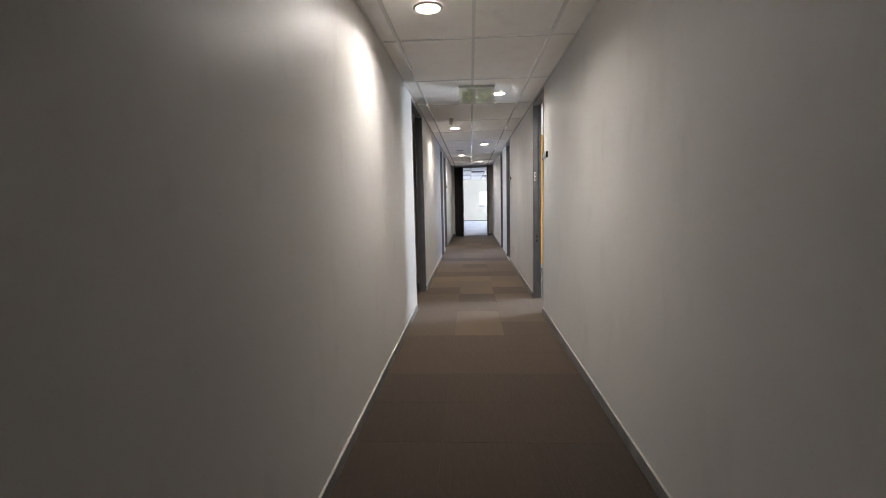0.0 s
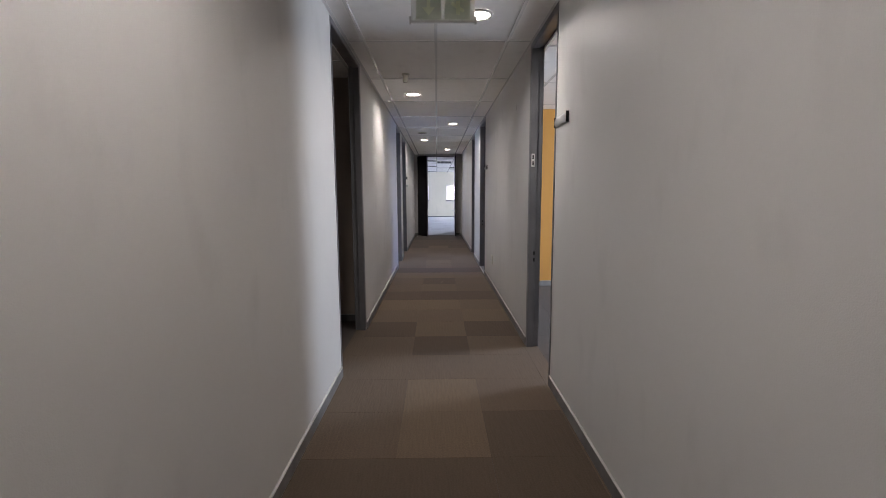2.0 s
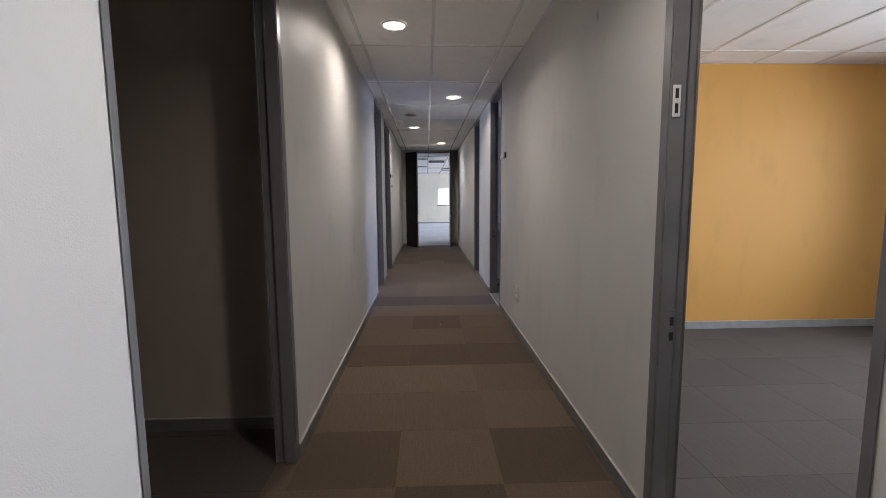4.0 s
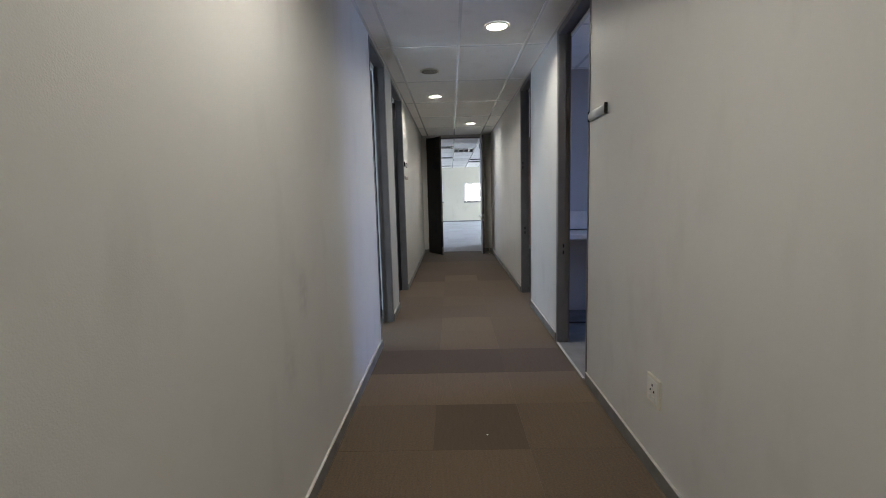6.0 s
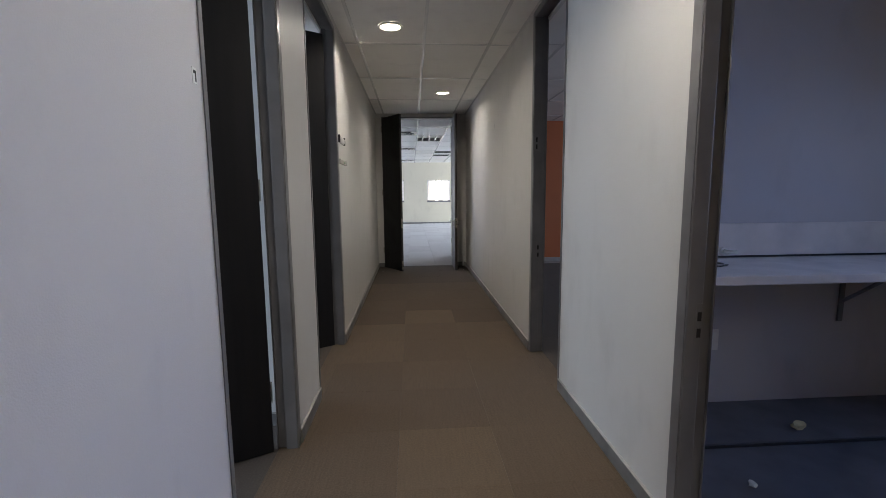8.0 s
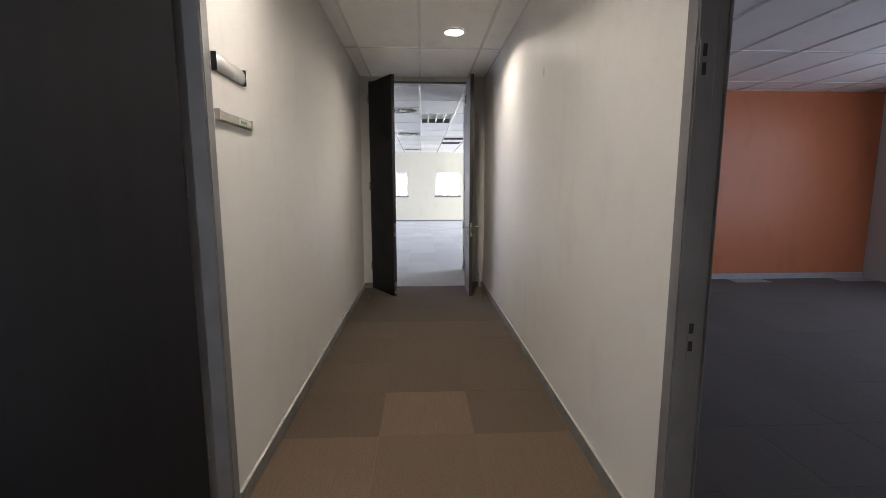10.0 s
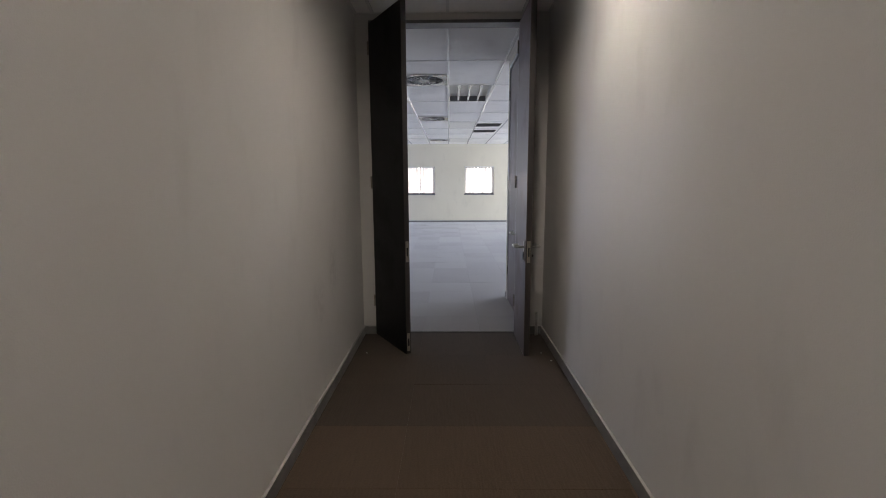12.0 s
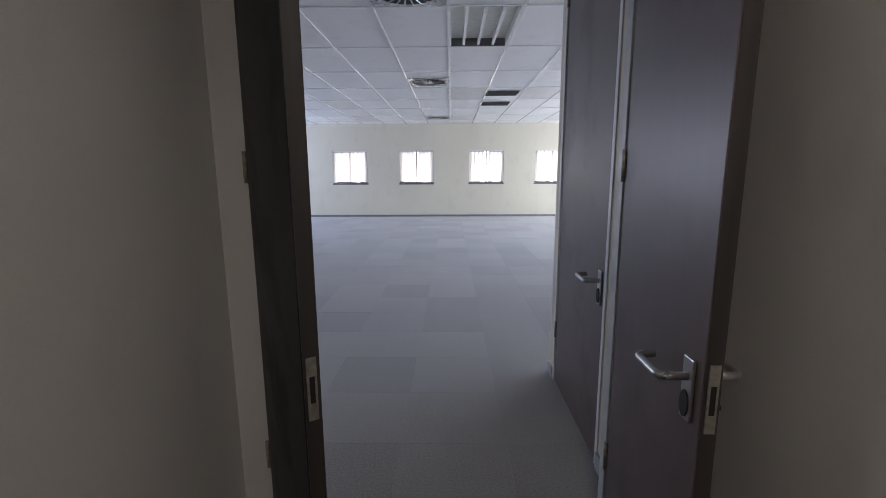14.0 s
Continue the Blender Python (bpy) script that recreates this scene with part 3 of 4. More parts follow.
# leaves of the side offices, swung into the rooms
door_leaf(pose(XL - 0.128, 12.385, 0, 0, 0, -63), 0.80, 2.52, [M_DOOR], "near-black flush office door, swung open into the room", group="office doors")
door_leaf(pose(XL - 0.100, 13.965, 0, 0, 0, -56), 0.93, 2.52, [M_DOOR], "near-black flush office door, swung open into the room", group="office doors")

# end frame
ef = thing("door_frame", pose((ENDX[0] + ENDX[1]) / 2, (Y1 + OY0) / 2, 0), "pale enamelled steel frame of the double door", "door frame", "steel door frames")
hw = (ENDX[1] - ENDX[0]) / 2
for s in (-1, 1):
    a, c = sorted((s * hw, s * (hw - 0.022)))
    bm = box(a, c, -0.066, 0.066, 0.0, 2.533, 0.003)
    a, c = sorted((s * (hw - 0.021), s * (hw - 0.034)))
    add_box(bm, a, c, -0.012, 0.040, 0.0, 2.515, 0.003)
    part("jamb", bm, M_FRAME_PALE, ef)
part("head", box(-hw + 0.0005, hw - 0.0005, -0.066, 0.066, 2.534, 2.559, 0.003), M_FRAME, ef)

# cupboard door in the office
cf = thing("door_frame", pose(CX + 0.05, 18.775, 0), "white enamelled steel frame of a cupboard door", "door frame", "steel door frames")
for s in (-1, 1):
    a, c = sorted((s * 0.43, s * 0.40))
    part("jamb", box(-0.056, 0.056, a, c, 0.0, 2.468, 0.003), M_WHITE, cf)
part("head", box(-0.056, 0.056, -0.4295, 0.4295, 2.469, 2.499, 0.003), M_WHITE, cf)
door_leaf(pose(CX + 0.002, 19.17, 0), 0.79, 2.455, [M_DOOR_BROWN], "brown-grey flush cupboard door, closed", levers=[(-1, 0.0, 1, False, -0.735, 0.82)], hinge_z=(0.28, 2.15), group="")


# ---- downlights ----
def downlight(x, y):
    ob = thing("downlight", pose(x, y, ZC), "lit round recessed ceiling downlight with white rim", "ceiling light", "corridor downlights")
    bm = bmesh.new()
    outer, inner, n = 0.098, 0.078, 40
    rings = []
    for r, z in ((outer, 0.002), (outer, -0.005), (outer - 0.006, -0.009), (inner + 0.004, -0.009), (inner, -0.005), (inner - 0.004, 0.002)):
        rings.append([bm.verts.new((r * math.cos(2 * math.pi * k / n), r * math.sin(2 * math.pi * k / n), z)) for k in range(n)])
    for a, c in zip(rings, rings[1:]):
        for k in range(n):
            bm.faces.new((a[k], a[(k + 1) % n], c[(k + 1) % n], c[k])).smooth = True
    part("rim", bm, M_WHITE, ob, "white rim")
    bm = bmesh.new()
    add_disc(bm, 0.0765, -0.004, -0.001, 40)
    part("lens", bm, M_LIT, ob, "glowing lens")
    d = bpy.data.lights.new("downlight_beam", "AREA")
    d.shape, d.size = "DISK", 0.15
    d.energy, d.color, d.spread = LAMP_WATTS, (1.0, 0.955, 0.89), radians(152)
    lamp = new("downlight_beam", d)
    lamp.matrix_world = pose(x, y, ZC - 0.012)
    return ob


for x, y in ((-0.388, 4.16), (0.212, 6.62), (-0.384, 9.135), (0.203, 11.556), (-0.373, 14.012), (0.211, 16.384)):
    downlight(x, y)

# ---- daylight at the openings ----
window_light("daylight_yellow_room", 5.3, 8.1, 1.55, 1.1, 1.4, (0.0, 6.9, 1.1), 112, (0.76, 0.87, 1.0), spread=130)
window_light("daylight_kitchen", 4.1, 11.45, 1.6, 0.9, 1.1, (0.0, 11.1, 0.7), 17, (0.31, 0.48, 1.0), spread=85)
window_light("daylight_orange_room", 6.1, 15.1, 1.55, 3.3, 1.4, (0.0, 15.1, 0.6), 48, (0.55, 0.68, 1.0))
window_light("daylight_left_office", -4.9, 10.9, 1.5, 2.5, 1.3, (0.0, 12.4, 0.9), 155, (0.58, 0.74, 1.0))
window_light("daylight_left_office_far", -4.9, 15.1, 1.5, 3.3, 1.3, (0.0, 13.0, 0.9), 165, (0.58, 0.74, 1.0))
for yy, watts in ((20.9, 10), (24.5, 90), (28.0, 170)):
    window_light("daylight_office_left", OX0 + 0.05, yy, 1.5, 2.5, 1.15, (0, yy, 0.2), watts, (0.50, 0.64, 1.0))
window_light("daylight_office_right", OX1 - 0.05, 26.4, 1.5, 3.4, 1.15, (0, 26.4, 0.5), 510, (0.72, 0.83, 0.98))
window_light("daylight_office_right_near", OX1 - 0.05, 21.9, 1.5, 2.5, 1.15, (0, 21.9, 0.3), 210, (0.56, 0.69, 1.0))

# ---- windows of the open office ----
def office_window(xa, xb, blind_seed, mullion):
    cx = (xa + xb) / 2
    w, h = xb - xa, WZ[1] - WZ[0]
    ob = thing("window", pose(cx, OY1, WZ[0]), "small grey-framed office window with drawn pale vertical blind", "window", "office windows")
    ob["kind"] = "structure"
    frame_ob = bmesh.new()
    f = 0.045
    for a, c, d, e in ((-w / 2, -w / 2 + f, 0, h), (w / 2 - f, w / 2, 0, h), (-w / 2 + f, w / 2 - f, 0, f), (-w / 2 + f, w / 2 - f, h - f, h)):
        add_box(frame_ob, a, c, 0.05, 0.10, d, e, 0.003)
    add_box(frame_ob, -0.018, 0.018, 0.052, 0.098, f, h - f, 0.002)
    part("window_frame", frame_ob, M_FRAME, ob, "grey metal window frame")
    for s in (-1, 1):
        a, c = sorted((s * 0.018, s * (w / 2 - f)))
        p = part("pane", box(a, c, 0.072, 0.078, f, h - f), M_GLASS, ob)
        p.visible_shadow = False
    part("window_sill", box(-w / 2 - 0.02, w / 2 + 0.02, -0.02, 0.048, -0.035, 0.0, 0.004), M_FRAME, ob, "grey window sill")
    # vertical blind, hanging in the reveal
    rng = random.Random(blind_seed)
    bl = thing("vertical_blind", pose(cx, OY1 + 0.02, WZ[0]), "pale fabric vertical blind, drawn across the window", "blind", "office window blinds")
    part("head_rail", box(-w / 2 + 0.01, w / 2 - 0.01, -0.015, 0.018, h - 0.035, h - 0.003, 0.002), M_WHITE, bl)
    n = 9
    for k in range(n):
        if mullion and k == n // 2:
            continue
        x = -w / 2 + 0.05 + (w - 0.10) * k / (n - 1)
        drop = rng.uniform(0.015, 0.05)
        turn = rng.uniform(4, 16)
        part("slat", box(-0.051, 0.051, -0.001, 0.001, drop, h - 0.04), M_BLIND, bl, at=pose(x, 0, 0, rng.uniform(-0.6, 0.6), 0, turn))
    return ob


for k, (a, c) in enumerate(WIN_X):
    office_window(a, c, 50 + k, k in (2, 3))

# bright overcast distance beyond the glass
m, t, b = nodes_of("bright_sky_haze")
b.inputs["Base Color"].default_value = (0.8, 0.8, 0.8, 1)
b.inputs["Emission Color"].default_value = (1.0, 0.99, 0.98, 1)
b.inputs["Emission Strength"].default_value = 8.5
tagged(part("backdrop", box(-60, 60, OY1 + 52, OY1 + 52.2, -0.3, 60), m), "pale glowing overcast distance", "backdrop", kind="structure")
structure("ground", box(-300, 300, -250, 350, -0.45, -0.25), M_GROUND, "plain concrete ground around the building", "ground")


# ---- office ceiling fittings ----
def troffer(x0, y0):
    """Deep recessed luminaire: side reflectors, darker end plates, three lamp battens lengthwise."""
    ob = thing("ceiling_light", pose(x0 + 0.3, y0 + 0.585, ZR), "unlit recessed louvred fluorescent luminaire", "ceiling light", "office luminaires")
    hx, hy = 0.288, 0.574
    bm = bmesh.new()
    for a, c in ((-hx, -hx + 0.012), (hx - 0.012, hx)):
        add_box(bm, a, c, -hy + 0.0125, hy - 0.0125, 0.0, 0.075)
    add_box(bm, -hx, hx, -hy, hy, 0.076, 0.081)
    part("housing", bm, M_TROFFER, ob, "grey metal housing")
    for s in (-1, 1):
        a, c = sorted((s * hy, s * (hy - 0.012)))
        part("end_plate", box(-hx, hx, a, c, 0.0, 0.075), M_FRAME, ob, "dark metal end plate")
    for k in range(3):
        x = -0.15 + 0.15 * k
        bm = bmesh.new()
        add_box(bm, x - 0.013, x + 0.013, -hy + 0.013, hy - 0.013, 0.006, 0.05, 0.004)
        part("louvre_bar", bm, M_TBAR, ob, "white louvre bar")
    return ob


def panel_light(x0, y0):
    ob = thing("ceiling_light", pose(x0 + 0.3, y0 + 0.585, ZR), "white opal fluorescent ceiling panel, switched off", "ceiling light", "office luminaires")
    part("frame", box(-0.287, 0.287, -0.573, 0.573, 0.006, 0.05), M_TBAR, ob)
    part("diffuser", box(-0.272, 0.272, -0.558, 0.558, 0.001, 0.0055), M_WHITE, ob, "white opal diffuser")
    return ob


def swirl_diffuser(x, y):
    """Square air diffuser plate with a ring of curved vanes over a dark throat."""
    ob = thing("air_diffuser", pose(x, y, ZR), "square white swirl air diffuser with dark radial slots", "air vent", "office air diffusers")
    part("plate", box(-0.288, 0.288, -0.288, 0.288, -0.006, -0.002, 0.001), M_ALU, ob)
    bm = bmesh.new()
    add_disc(bm, 0.235, -0.0085, -0.0062, 48)
    part("throat", bm, M_BLACK, ob, "black air throat")
    bm = bmesh.new()
    add_disc(bm, 0.075, -0.013, -0.0086, 32)
    part("hub", bm, M_ALU, ob)
    n = 22
    for k in range(n):
        bm = bmesh.new()
        add_box(bm, 0.07, 0.232, -0.006, 0.006, -0.0012, 0.0012, m=Matrix.Rotation(radians(28), 4, "X"))
        part("vane", bm, M_ALU, ob, at=pose(0, 0, -0.0125, 0, 0, 360 * k / n))
    return ob


def dark_grille(x0, y0):
    ob = thing("ceiling_grille", pose(x0 + 0.27, y0 + 0.25, ZR), "dark return-air grille in the ceiling", "air vent", "office return grilles")
    part("frame", box(-0.275, 0.275, -0.24, 0.24, -0.006, -0.002, 0.001), M_ALU, ob)
    part("backing", box(-0.258, 0.258, -0.222, 0.222, -0.0085, -0.0061), M_BLACK, ob)
    for k in range(9):
        part("slat", box(-0.256, 0.256, -0.012, 0.012, -0.0105, -0.0088), M_BLACK, ob, at=pose(0, -0.2 + 0.05 * k, 0))
    return ob


for x, y in OFFICE_TROFFERS:
    troffer(x, y)
for x, y in OFFICE_PANELS:
    panel_light(x, y)
for x, y in OFFICE_DIFFUSERS:
    swirl_diffuser(x, y)
for x, y in DARK_TILES:
    dark_grille(x, y)

# ---- corridor ceiling fittings ----
ex = thing("exit_sign", pose(-0.045, 6.22, ZC), "hanging faded green perspex exit sign with arrow and plain symbol", "exit sign")
part("canopy", box(-0.20, 0.20, -0.018, 0.018, -0.022, 0.0, 0.003), M_WHITE, ex, "white ceiling canopy")
panel = part("panel", box(-0.195, 0.195, -0.004, 0.004, -0.185, -0.020, 0.001), M_PERSPEX, ex, "translucent grey panel")
for x0, x1 in ((-0.165, -0.012), (0.012, 0.165)):
    part("green_field", box(x0, x1, -0.0055, -0.0042, -0.178, -0.035), M_SIGN_GREEN, panel, "faded green square")
bm = bmesh.new()
add_box(bm, -0.099, -0.077, -0.0072, -0.0058, -0.110, -0.055)
tri = [bm.verts.new(p) for p in ((-0.128, -0.0065, -0.108), (-0.048, -0.0065, -0.108), (-0.088, -0.0065, -0.155))]
bm.faces.new(tri)
part("arrow", bm, M_SIGN_PALE, panel, "pale downward arrow")
bm = bmesh.new()
add_box(bm, 0.045, 0.135, -0.0072, -0.0058, -0.118, -0.098, m=Matrix.Translation((0.09, 0, -0.108)) @ Matrix.Rotation(radians(32), 4, "Y") @ Matrix.Translation((-0.09, 0, 0.108)))
add_box(bm, 0.080, 0.105, -0.0072, -0.0058, -0.150, -0.070)
part("symbol", bm, M_SIGN_PALE, panel, "pale plain symbol")
part("bottom_rail", box(-0.205, 0.205, -0.009, 0.009, -0.197, -0.184, 0.002), M_WHITE, ex, "white bottom rail")
for s in (-1, 1):
    part("end_clip", box(s * 0.2 - 0.006, s * 0.2 + 0.006, -0.010, 0.010, -0.205, -0.16, 0.002), M_WHITE, ex)

pir = thing("ceiling_sensor", pose(-0.408, 8.18, ZC), "small beige cylindrical sensor tilted below the ceiling", "sensor")
bm = bmesh.new()
add_disc(bm, 0.042, -0.010, 0.0, 28)
part("base", bm, M_IVORY, pir)
bm = bmesh.new()
add_disc(bm, 0.026, -0.075, 0.0, 24, 0.030)
part("barrel", bm, M_IVORY, pir, at=pose(0.004, 0, -0.008, 14, 10, 0))
bm = bmesh.new()
add_disc(bm, 0.020, -0.079, -0.0752, 24)
part("eye", bm, M_BLACK, pir, "dark sensor eye", at=pose(0.004, 0, -0.008, 14, 10, 0))

smoke = thing("smoke_detector", pose(-0.386, 12.78, ZC), "round brownish ceiling speaker grille set in a tile", "ceiling speaker")
bm = bmesh.new()
add_disc(bm, 0.105, -0.006, 0.0, 40)
part("rim", bm, M_IVORY, smoke)
bm = bmesh.new()
add_disc(bm, 0.088, -0.0085, -0.0062, 40)
part("grille", bm, M_STEEL_DULL, smoke, "dull brown grille")
for k in range(5):
    r = 0.016 + 0.015 * k
    n = 36
    bm = bmesh.new()
    q = [[bm.verts.new((rr * math.cos(2 * math.pi * i / n), rr * math.sin(2 * math.pi * i / n), -0.0092)) for i in range(n)] for rr in (r, r + 0.005)]
    for i in range(n):
        bm.faces.new((q[0][i], q[0][(i + 1) % n], q[1][(i + 1) % n], q[1][i]))
    part("groove", bm, M_BLACK, smoke)
smoke.name = "ceiling_speaker"


# ---- name-plate holders ----
def plate_holder(x, side, y0, y1, z0, z1, curved, label, card=False):
    """Aluminium sign rail on a corridor wall; side: the way out of the wall."""
    L, h = y1 - y0, z1 - z0
    ob = thing("sign_holder", pose(x, (y0 + y1) / 2, (z0 + z1) / 2), label, "sign holder", "office sign holders")
    bm = bmesh.new()
    if curved:
        pts = [(0.0, -h / 2)] + [(0.004 + 0.013 * math.cos(a), h / 2 * math.sin(a)) for a in [radians(-80 + 20 * k) for k in range(9)]] + [(0.0, h / 2)]
    else:
        pts = [(0.0, -h / 2), (0.010, -h / 2), (0.014, -h / 2 + 0.004), (0.014, h / 2 - 0.004), (0.010, h / 2), (0.0, h / 2)]
    rows = [[bm.verts.new((side * px, yy, pz)) for px, pz in pts] for yy in (-L / 2, L / 2)]
    for i in range(len(pts)):
        j = (i + 1) % len(pts)
        f = bm.faces.new((rows[0][i], rows[0][j], rows[1][j], rows[1][i]))
        f.smooth = curved and 0 < i < len(pts) - 2
    bm.faces.new(rows[0])
    bm.faces.new(rows[1][::-1])
    body = part("rail", bm, M_SIGN if curved else M_SIGN_FLAT, ob)
    for s in (-1, 1):
        a, c = sorted((s * L / 2, s * (L / 2 + 0.004)))
        p, q = sorted((0.0, side * 0.019))
        part("end_cap", box(p, q, a, c, -h / 2 - 0.002, h / 2 + 0.002, 0.001), M_BLACK if curved else M_SIGN, ob, "dark end cap" if curved else "")
    if card:
        p, q = sorted((side * 0.0142, side * 0.0152))
        cd = part("card", box(p, q, L / 2 - 0.14, L / 2 - 0.012, -h / 2 + 0.006, h / 2 - 0.006), M_CARD_DULL, body, "pale printed card")
        p, q = sorted((side * 0.0153, side * 0.016))
        part("print_bar", box(p, q, L / 2 - 0.12, L / 2 - 0.055, -0.006, 0.006), M_CARD_GREEN, cd, "green unreadable print")
    return ob


plate_holder(XR, -1, 6.095, 6.366, 1.803, 1.865, True, "satin aluminium curved door sign holder on the wall")
plate_holder(XR, -1, 10.485, 10.79, 1.745, 1.803, True, "satin aluminium curved door sign holder on the wall")
plate_holder(XL, 1, 14.020, 14.285, 1.703, 1.763, True, "satin aluminium curved door sign holder beside the frame")
plate_holder(XL, 1, 14.020, 14.335, 1.530, 1.567, False, "flat aluminium sign rail holding a green-printed card", card=True)

# small paper label by the second left door
lab = thing("paper_label", pose(XL, 11.545, 1.61), "small white paper label with dark unreadable print on the wall", "label")
sheet = part("sheet", box(0.0, 0.0012, -0.013, 0.013, -0.022, 0.022), M_CARD, lab)
part("print_bar", box(0.0013, 0.0018, -0.008, 0.008, 0.006, 0.014), M_BLACK, sheet)
part("print_bar", box(0.0013, 0.0018, 0.001, 0.008, -0.016, 0.0055), M_BLACK, sheet)


# ---- slotted plates on the steel frames ----
def slot_plate(x, y, z, side, enamel):
    ob = thing("frame_plate", pose(x, y, z), "small enamelled plate with two dark slots on a steel frame", "door plate", "slotted frame plates")
    p, q = sorted((0.0, side * 0.003))
    plate = part("plate", box(p, q, -0.014, 0.014, -0.055, 0.055, 0.001), enamel, ob)
    p, q = sorted((side * 0.0031, side * 0.0038))
    for dz in (-0.026, 0.026):
        part("slot", box(p, q, -0.006, 0.006, dz - 0.017, dz + 0.017), M_BLACK, plate, "dark slot")
    return ob


for y1, wall_x_face, sd, enamel in ((7.215, XR, -1, M_WHITE), (13.655, XR, -1, M_FRAME)):
    ob = slot_plate(0, 0, 0, -1, enamel)
    ob.matrix_basis = pose(wall_x_face - sd * 0.02, y1 - 0.0245, 1.65) @ Matrix.Rotation(math.pi / 2, 4, "Z")

# ---- wall socket ----
so = thing("wall_socket", pose(XR, 9.79, 0.405), "white double wall socket plate low on the wall", "socket")
plate = part("plate", box(-0.012, 0.0, -0.063, 0.063, -0.066, 0.066, 0.004), M_IVORY, so)
part("inner_plate", box(-0.0145, -0.0122, -0.050, 0.050, -0.052, 0.052, 0.002), M_WHITE, plate)
for dy, dz in ((0.0, 0.026), (-0.017, 0.0), (0.017, 0.0)):
    part("pin_hole", box(-0.0156, -0.0146, dy - 0.005, dy + 0.005, dz - 0.005, dz + 0.005), M_BLACK, plate, "dark pin hole")
part("rocker", box(-0.0185, -0.0146, -0.030, -0.012, -0.042, -0.022, 0.001), M_WHITE, plate, "white rocker switch")
part("rocker", box(-0.0185, -0.0146, 0.012, 0.030, -0.042, -0.022, 0.001), M_WHITE, plate, "white rocker switch")

# wall socket with a red switch in the orange room
rs = thing("wall_socket", pose(2.02, 18.30, 0.39), "ivory double wall socket with a red rocker on the orange wall", "socket")
plate = part("plate", box(-0.062, 0.062, -0.011, 0.0, -0.062, 0.062, 0.004), M_IVORY, rs)
for dx, dz in ((0.0, 0.026), (-0.017, 0.0), (0.017, 0.0)):
    part("pin_hole", box(dx - 0.005, dx + 0.005, -0.0125, -0.0112, dz - 0.005, dz + 0.005), M_BLACK, plate, "dark pin hole")
part("rocker", box(-0.034, 0.034, -0.016, -0.0112, -0.046, -0.020, 0.002), M_RED, plate, "red rocker switch")

# ---- kitchen ----
KY = 12.65
KX0, KX1 = XR + TH, 4.2
structure("floor_kitchen", box(KX0, KX1, 11.635, KY, -0.20, 0.0), M_VINYL, "dark worn vinyl kitchen floor", "floor")
structure("floor_kitchen_threshold", box(KX0 - TH, KX1, 10.806, 11.635, -0.006, 0.004), M_VINYL_PALE, "pale worn vinyl floor strip by the kitchen door", "floor")
structure("floor_kitchen_near", box(KX0, KX1, 9.95, 10.805, -0.20, 0.004), M_VINYL_PALE, "pale worn vinyl kitchen floor", "floor")
structure("threshold_strip", box(XR - 0.012, XR + 0.004, 10.86, 11.635, 0.0005, 0.009), M_FRAME_PALE, "pale worn threshold strip between carpet and vinyl", "trim")
pl = thing("cupboard_plinth", pose(2.5, 12.43, 0), "low dark remnant plinth where kitchen cupboards stood", "plinth")
part("board", box(-1.68, 1.69, -0.22, 0.215, 0.001, 0.018, 0.003), M_VINYL, pl)
# black strip paints the shadow line along the plinth's front edge
part("edge_shadow", box(-1.68, 1.69, -0.232, -0.2205, 0.001, 0.012, 0.002), M_BLACK, pl, "black strip drawn as the shadow line of the plinth edge")

wt = thing("worktop", pose(2.5, KY, 0.858), "pale laminate kitchen worktop fixed to the wall, stained", "worktop")
part("slab", box(-1.69, 1.69, -0.56, -0.012, -0.006, 0.038, 0.006), M_COUNTER, wt)
part("upstand", box(-1.69, 1.69, -0.016, -0.002, 0.050, 0.235, 0.003), M_COUNTER, wt, "pale upstand board")
part("gap_line", box(-1.69, 1.69, -0.011, -0.003, 0.0385, 0.0495), M_BLACK, wt, "dark open joint")


def shelf_bracket(x):
    ob = thing("shelf_bracket", pose(x, KY, 0.858), "dark steel angle bracket carrying the worktop", "bracket", "worktop brackets")
    part("wall_leg", box(-0.015, 0.015, -0.012, 0.0, -0.36, -0.007, 0.002), M_FRAME, ob)
    part("arm", box(-0.015, 0.015, -0.40, -0.0125, -0.020, -0.007, 0.002), M_FRAME, ob)
    bm = bmesh.new()
    add_tube(bm, [(0, -0.008, -0.24), (0, -0.30, -0.018)], 0.011, 8)
    part("strut", bm, M_FRAME, ob)
    return ob


for x in (2.32, 3.6):
    shelf_bracket(x)

ks = thing("wall_socket", pose(1.405, KY - 0.016, 1.028), "white kitchen wall socket with dark holes and red rocker", "socket")
plate = part("plate", box(-0.062, 0.062, -0.010, 0.0, -0.036, 0.036, 0.003), M_WHITE, ks)
for dx, dz in ((-0.035, -0.008), (-0.015, -0.008), (-0.025, 0.014)):
    part("pin_hole", box(dx - 0.006, dx + 0.006, -0.0115, -0.0102, dz - 0.006, dz + 0.006), M_BLACK, plate)
part("rocker", box(0.018, 0.036, -0.014, -0.0102, -0.012, 0.014, 0.001), M_RED, plate, "dark red rocker")
po = thing("pipe_outlet", pose(1.555, KY - 0.016, 0.935), "small white capped pipe outlet above the worktop", "pipe")
bm = bmesh.new()
add_tube(bm, [(0, 0, 0), (0, -0.03, 0), (0.012, -0.045, 0), (0.045, -0.05, 0)], 0.011, 12)
part("pipe", bm, M_CARD, po)
bm = bmesh.new()
add_tube(bm, [(0, 0, 0), (0, -0.007, 0)], 0.022, 16)
part("collar", bm, M_WHITE, po)
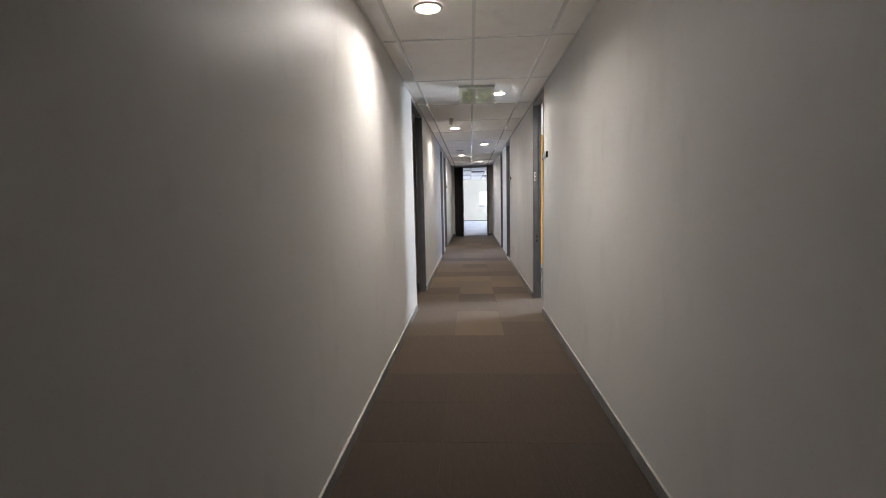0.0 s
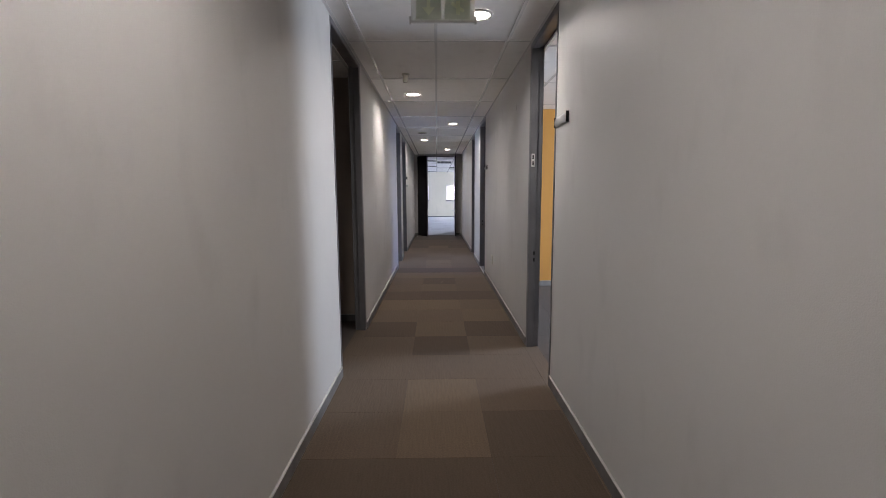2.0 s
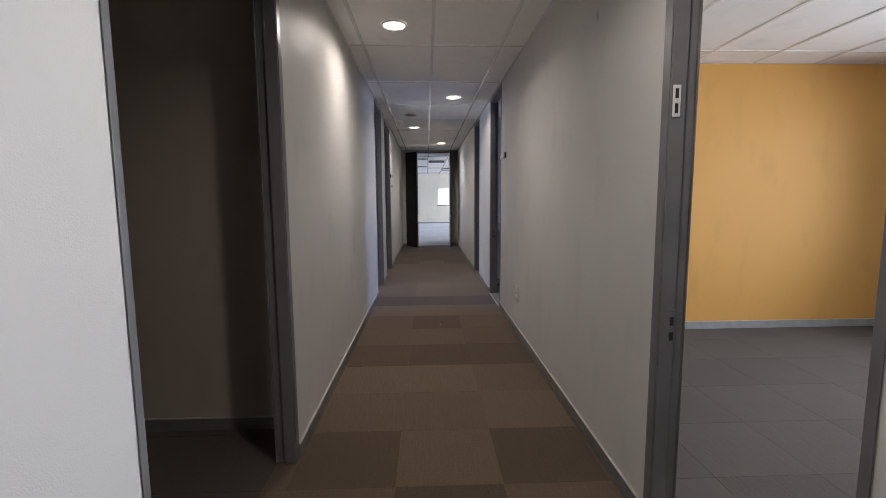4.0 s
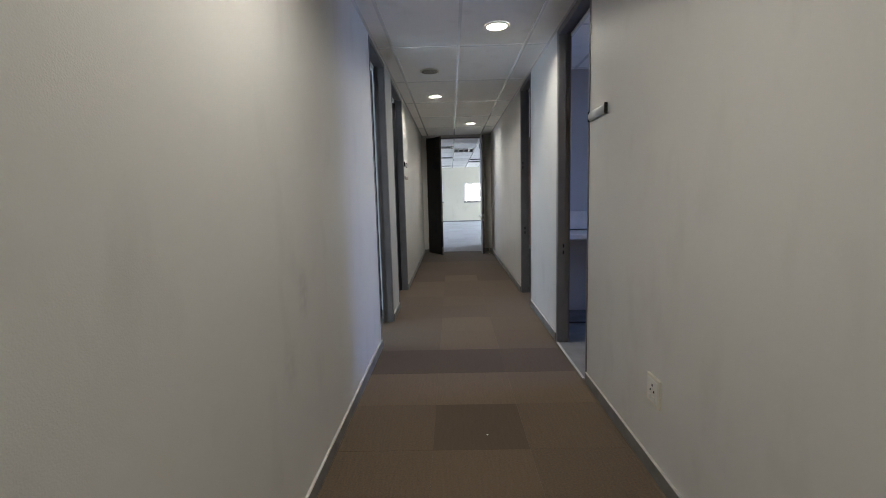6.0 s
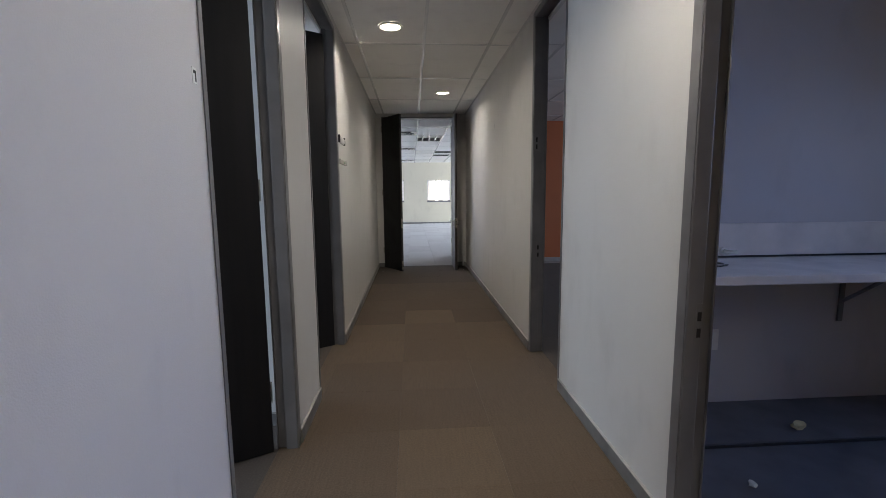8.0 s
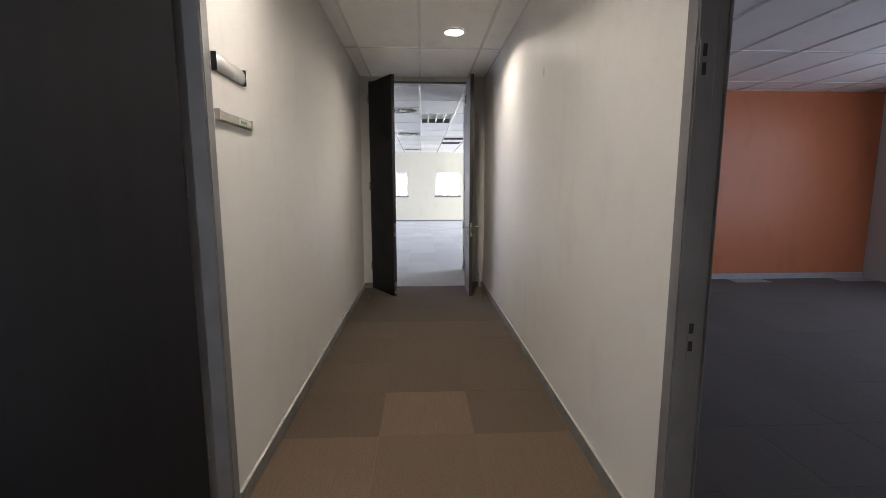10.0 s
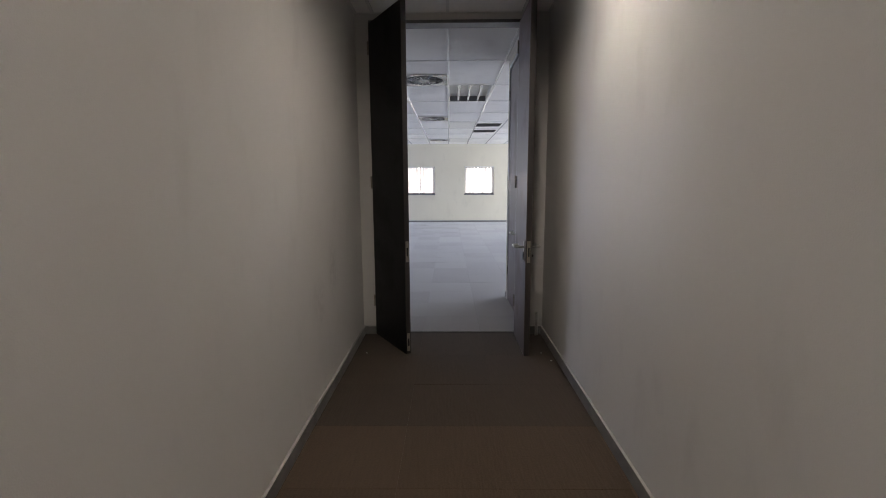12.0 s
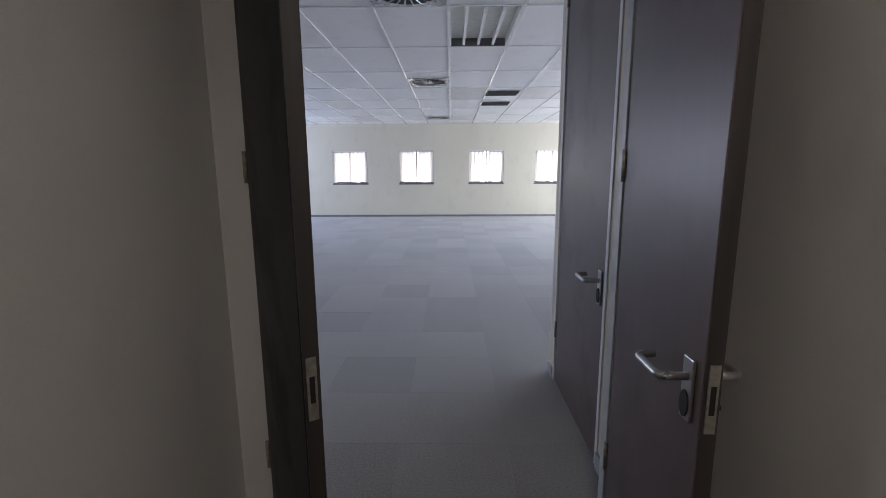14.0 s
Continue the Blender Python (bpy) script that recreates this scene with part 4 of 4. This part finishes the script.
for x in (1.355, 1.505):
    bp = thing("blank_plate", pose(x, KY, 0.405), "white blank wall plate under the worktop", "wall plate", "blank wall plates")
    part("plate", box(-0.062, 0.062, -0.010, 0.0, -0.062, 0.062, 0.003), M_WHITE, bp)


def crumple(name, x, y, z, size, mat, label, seed):
    rng = random.Random(seed)
    bm = bmesh.new()
    bmesh.ops.create_icosphere(bm, subdivisions=2, radius=1.0)
    for v in bm.verts:
        k = 0.65 + 0.5 * rng.random()
        v.co = Vector((v.co.x * size * k, v.co.y * size * 0.6 * k, max(v.co.z, -0.35) * size * 0.4 * k))
    low = min(v.co.z for v in bm.verts)
    for v in bm.verts:
        v.co.z -= low
    ob = part(name, bm, mat, None, "", pose(x, y, z, 0, 0, rng.uniform(0, 180)))
    return tagged(ob, label, "litter", "kitchen litter")


crumple("paper_scrap", 1.82, 12.33, 0.018, 0.055, M_PAPER, "crumpled yellowish paper scrap on the floor", 1)
crumple("paper_scrap", 1.24, 11.92, 0.0, 0.030, M_CARD, "small white paper scrap on the dark vinyl", 2)
crumple("paper_scrap", 1.02, 11.30, 0.004, 0.010, M_CARD, "tiny white paper scrap on the pale vinyl", 3)
wire = thing("loose_wires", pose(1.30, 12.40, 0.896), "short black loose cables lying on the worktop", "cable")
for k in range(3):
    bm = bmesh.new()
    rng = random.Random(70 + k)
    add_tube(bm, [(-0.09 + 0.03 * i, -0.05 + 0.04 * k + 0.02 * math.sin(i * 1.3 + k), 0.005) for i in range(7)], 0.004, 6)
    part("cable", bm, M_BLACK, wire)

# ---- bits on the floor by the double door ----
for k, (x, y) in enumerate(((-0.72, 17.55), (0.62, 17.55), (0.66, 17.40), (-0.02, 10.15))):
    crumple("floor_crumb", x, y, 0.0, 0.008, M_CARD, "tiny pale crumb on the carpet", 80 + k)
# door stop beside the open leaf
ds = thing("door_stop", pose(0.66, 17.99, 0.0), "small pale pipe stub against the end wall by the skirting", "pipe")
bm = bmesh.new()
add_tube(bm, [(0, -0.025, 0.0), (0, -0.025, 0.20)], 0.014, 12)
part("pipe", bm, M_FRAME_PALE, ds)

# ---- carpet ----
PX, PY = -0.312, 5.51
NX0, NX1, NY1 = PX - 3.0, PX + 2.5, PY + 0.5 * 39      # stretch of the office nearest the door
tile_sheet("carpet_tiles", OX0, NX0, 18.06, OY1, PX, PY, M_CARPET_OFFICE, floor_office, 21)
tile_sheet("carpet_tiles", NX1, OX1, 18.06, OY1, PX, PY, M_CARPET_OFFICE, floor_office, 25)
tile_sheet("carpet_tiles", NX0, NX1, NY1, OY1, PX, PY, M_CARPET_OFFICE, floor_office, 26)
grey = tile_mesh("office_carpet_tile", 0.5, 0.5, M_CARPET_GREY)
grey_cut = tile_mesh("office_carpet_tile_cut", 0.5, PY + 0.5 * 26 - 18.06, M_CARPET_GREY)
rng = random.Random(31)
for i in range(11):
    for j in range(25, 39):
        ob = new("carpet_tile", grey_cut if j == 25 else grey)
        ob.parent = floor_office
        yc = (18.06 + PY + 0.5 * 26) / 2 if j == 25 else PY + 0.5 * j + 0.25
        ob.matrix_basis = pose(NX0 + 0.5 * i + 0.25, yc, rng.uniform(-0.0005, 0.0))
tile_sheet("carpet_tiles", -5.0, XL - TH, 4.2, 18.0, PX, PY, M_CARPET_ROOM, floor_left, 22)
tile_sheet("carpet_tiles", XR + TH, 5.4, 3.5, 9.9, PX, PY, M_CARPET_ROOM, floor_right, 23)
tile_sheet("carpet_tiles", XR + TH, 6.2, 12.8, 18.30, PX, PY, M_CARPET_ROOM, floor_right, 24)
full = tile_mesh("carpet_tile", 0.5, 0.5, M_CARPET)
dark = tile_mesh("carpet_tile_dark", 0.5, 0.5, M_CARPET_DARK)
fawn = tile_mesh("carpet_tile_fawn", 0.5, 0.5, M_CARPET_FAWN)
darkest = tile_mesh("carpet_tile_darkest", 0.5, 0.5, M_CARPET_DARKEST)
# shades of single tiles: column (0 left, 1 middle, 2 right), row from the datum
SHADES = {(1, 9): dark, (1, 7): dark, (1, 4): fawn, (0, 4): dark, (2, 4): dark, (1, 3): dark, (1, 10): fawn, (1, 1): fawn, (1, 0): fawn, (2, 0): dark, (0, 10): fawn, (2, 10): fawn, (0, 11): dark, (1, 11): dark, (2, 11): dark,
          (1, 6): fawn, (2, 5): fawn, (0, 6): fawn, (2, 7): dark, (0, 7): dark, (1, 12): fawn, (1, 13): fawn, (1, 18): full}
wide = tile_mesh("carpet_tile_edge", XR + TH - (PX + 1.0), 0.5, M_CARPET)
side = tile_mesh("carpet_tile_side", PX - 0.5 - (XL - TH), 0.5, M_CARPET)
wide_dark = tile_mesh("carpet_tile_edge_dark", XR + TH - (PX + 1.0), 0.5, M_CARPET_DARKEST)
side_dark = tile_mesh("carpet_tile_side_dark", PX - 0.5 - (XL - TH), 0.5, M_CARPET_DARKEST)
rng = random.Random(11)
for j in range(-20, 25):
    yc = PY + 0.5 * j + 0.25
    if yc < Y0 or yc > 18.0:
        continue
    for xc, me in ((PX - 0.5 - (PX - 0.5 - (XL - TH)) / 2, side), (PX - 0.25, full), (PX + 0.25, full), (PX + 0.75, full), ((PX + 1.0 + XR + TH) / 2, wide)):
        col = {-0.25: 0, 0.25: 1, 0.75: 2}.get(round(xc - PX, 2))
        # rows past 17 are darkened in colour for dim light by the double door
        if j >= 22 or j < -2:      # darkest tiles before the double door and at the start
            me = {side: side_dark, wide: wide_dark}.get(me, darkest)
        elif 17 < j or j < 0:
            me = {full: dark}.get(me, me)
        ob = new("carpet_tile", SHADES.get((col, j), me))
        ob.parent = floor_corridor
        ob.matrix_basis = pose(xc + rng.uniform(-0.0006, 0.0006), yc, rng.uniform(-0.0005, 0.0))
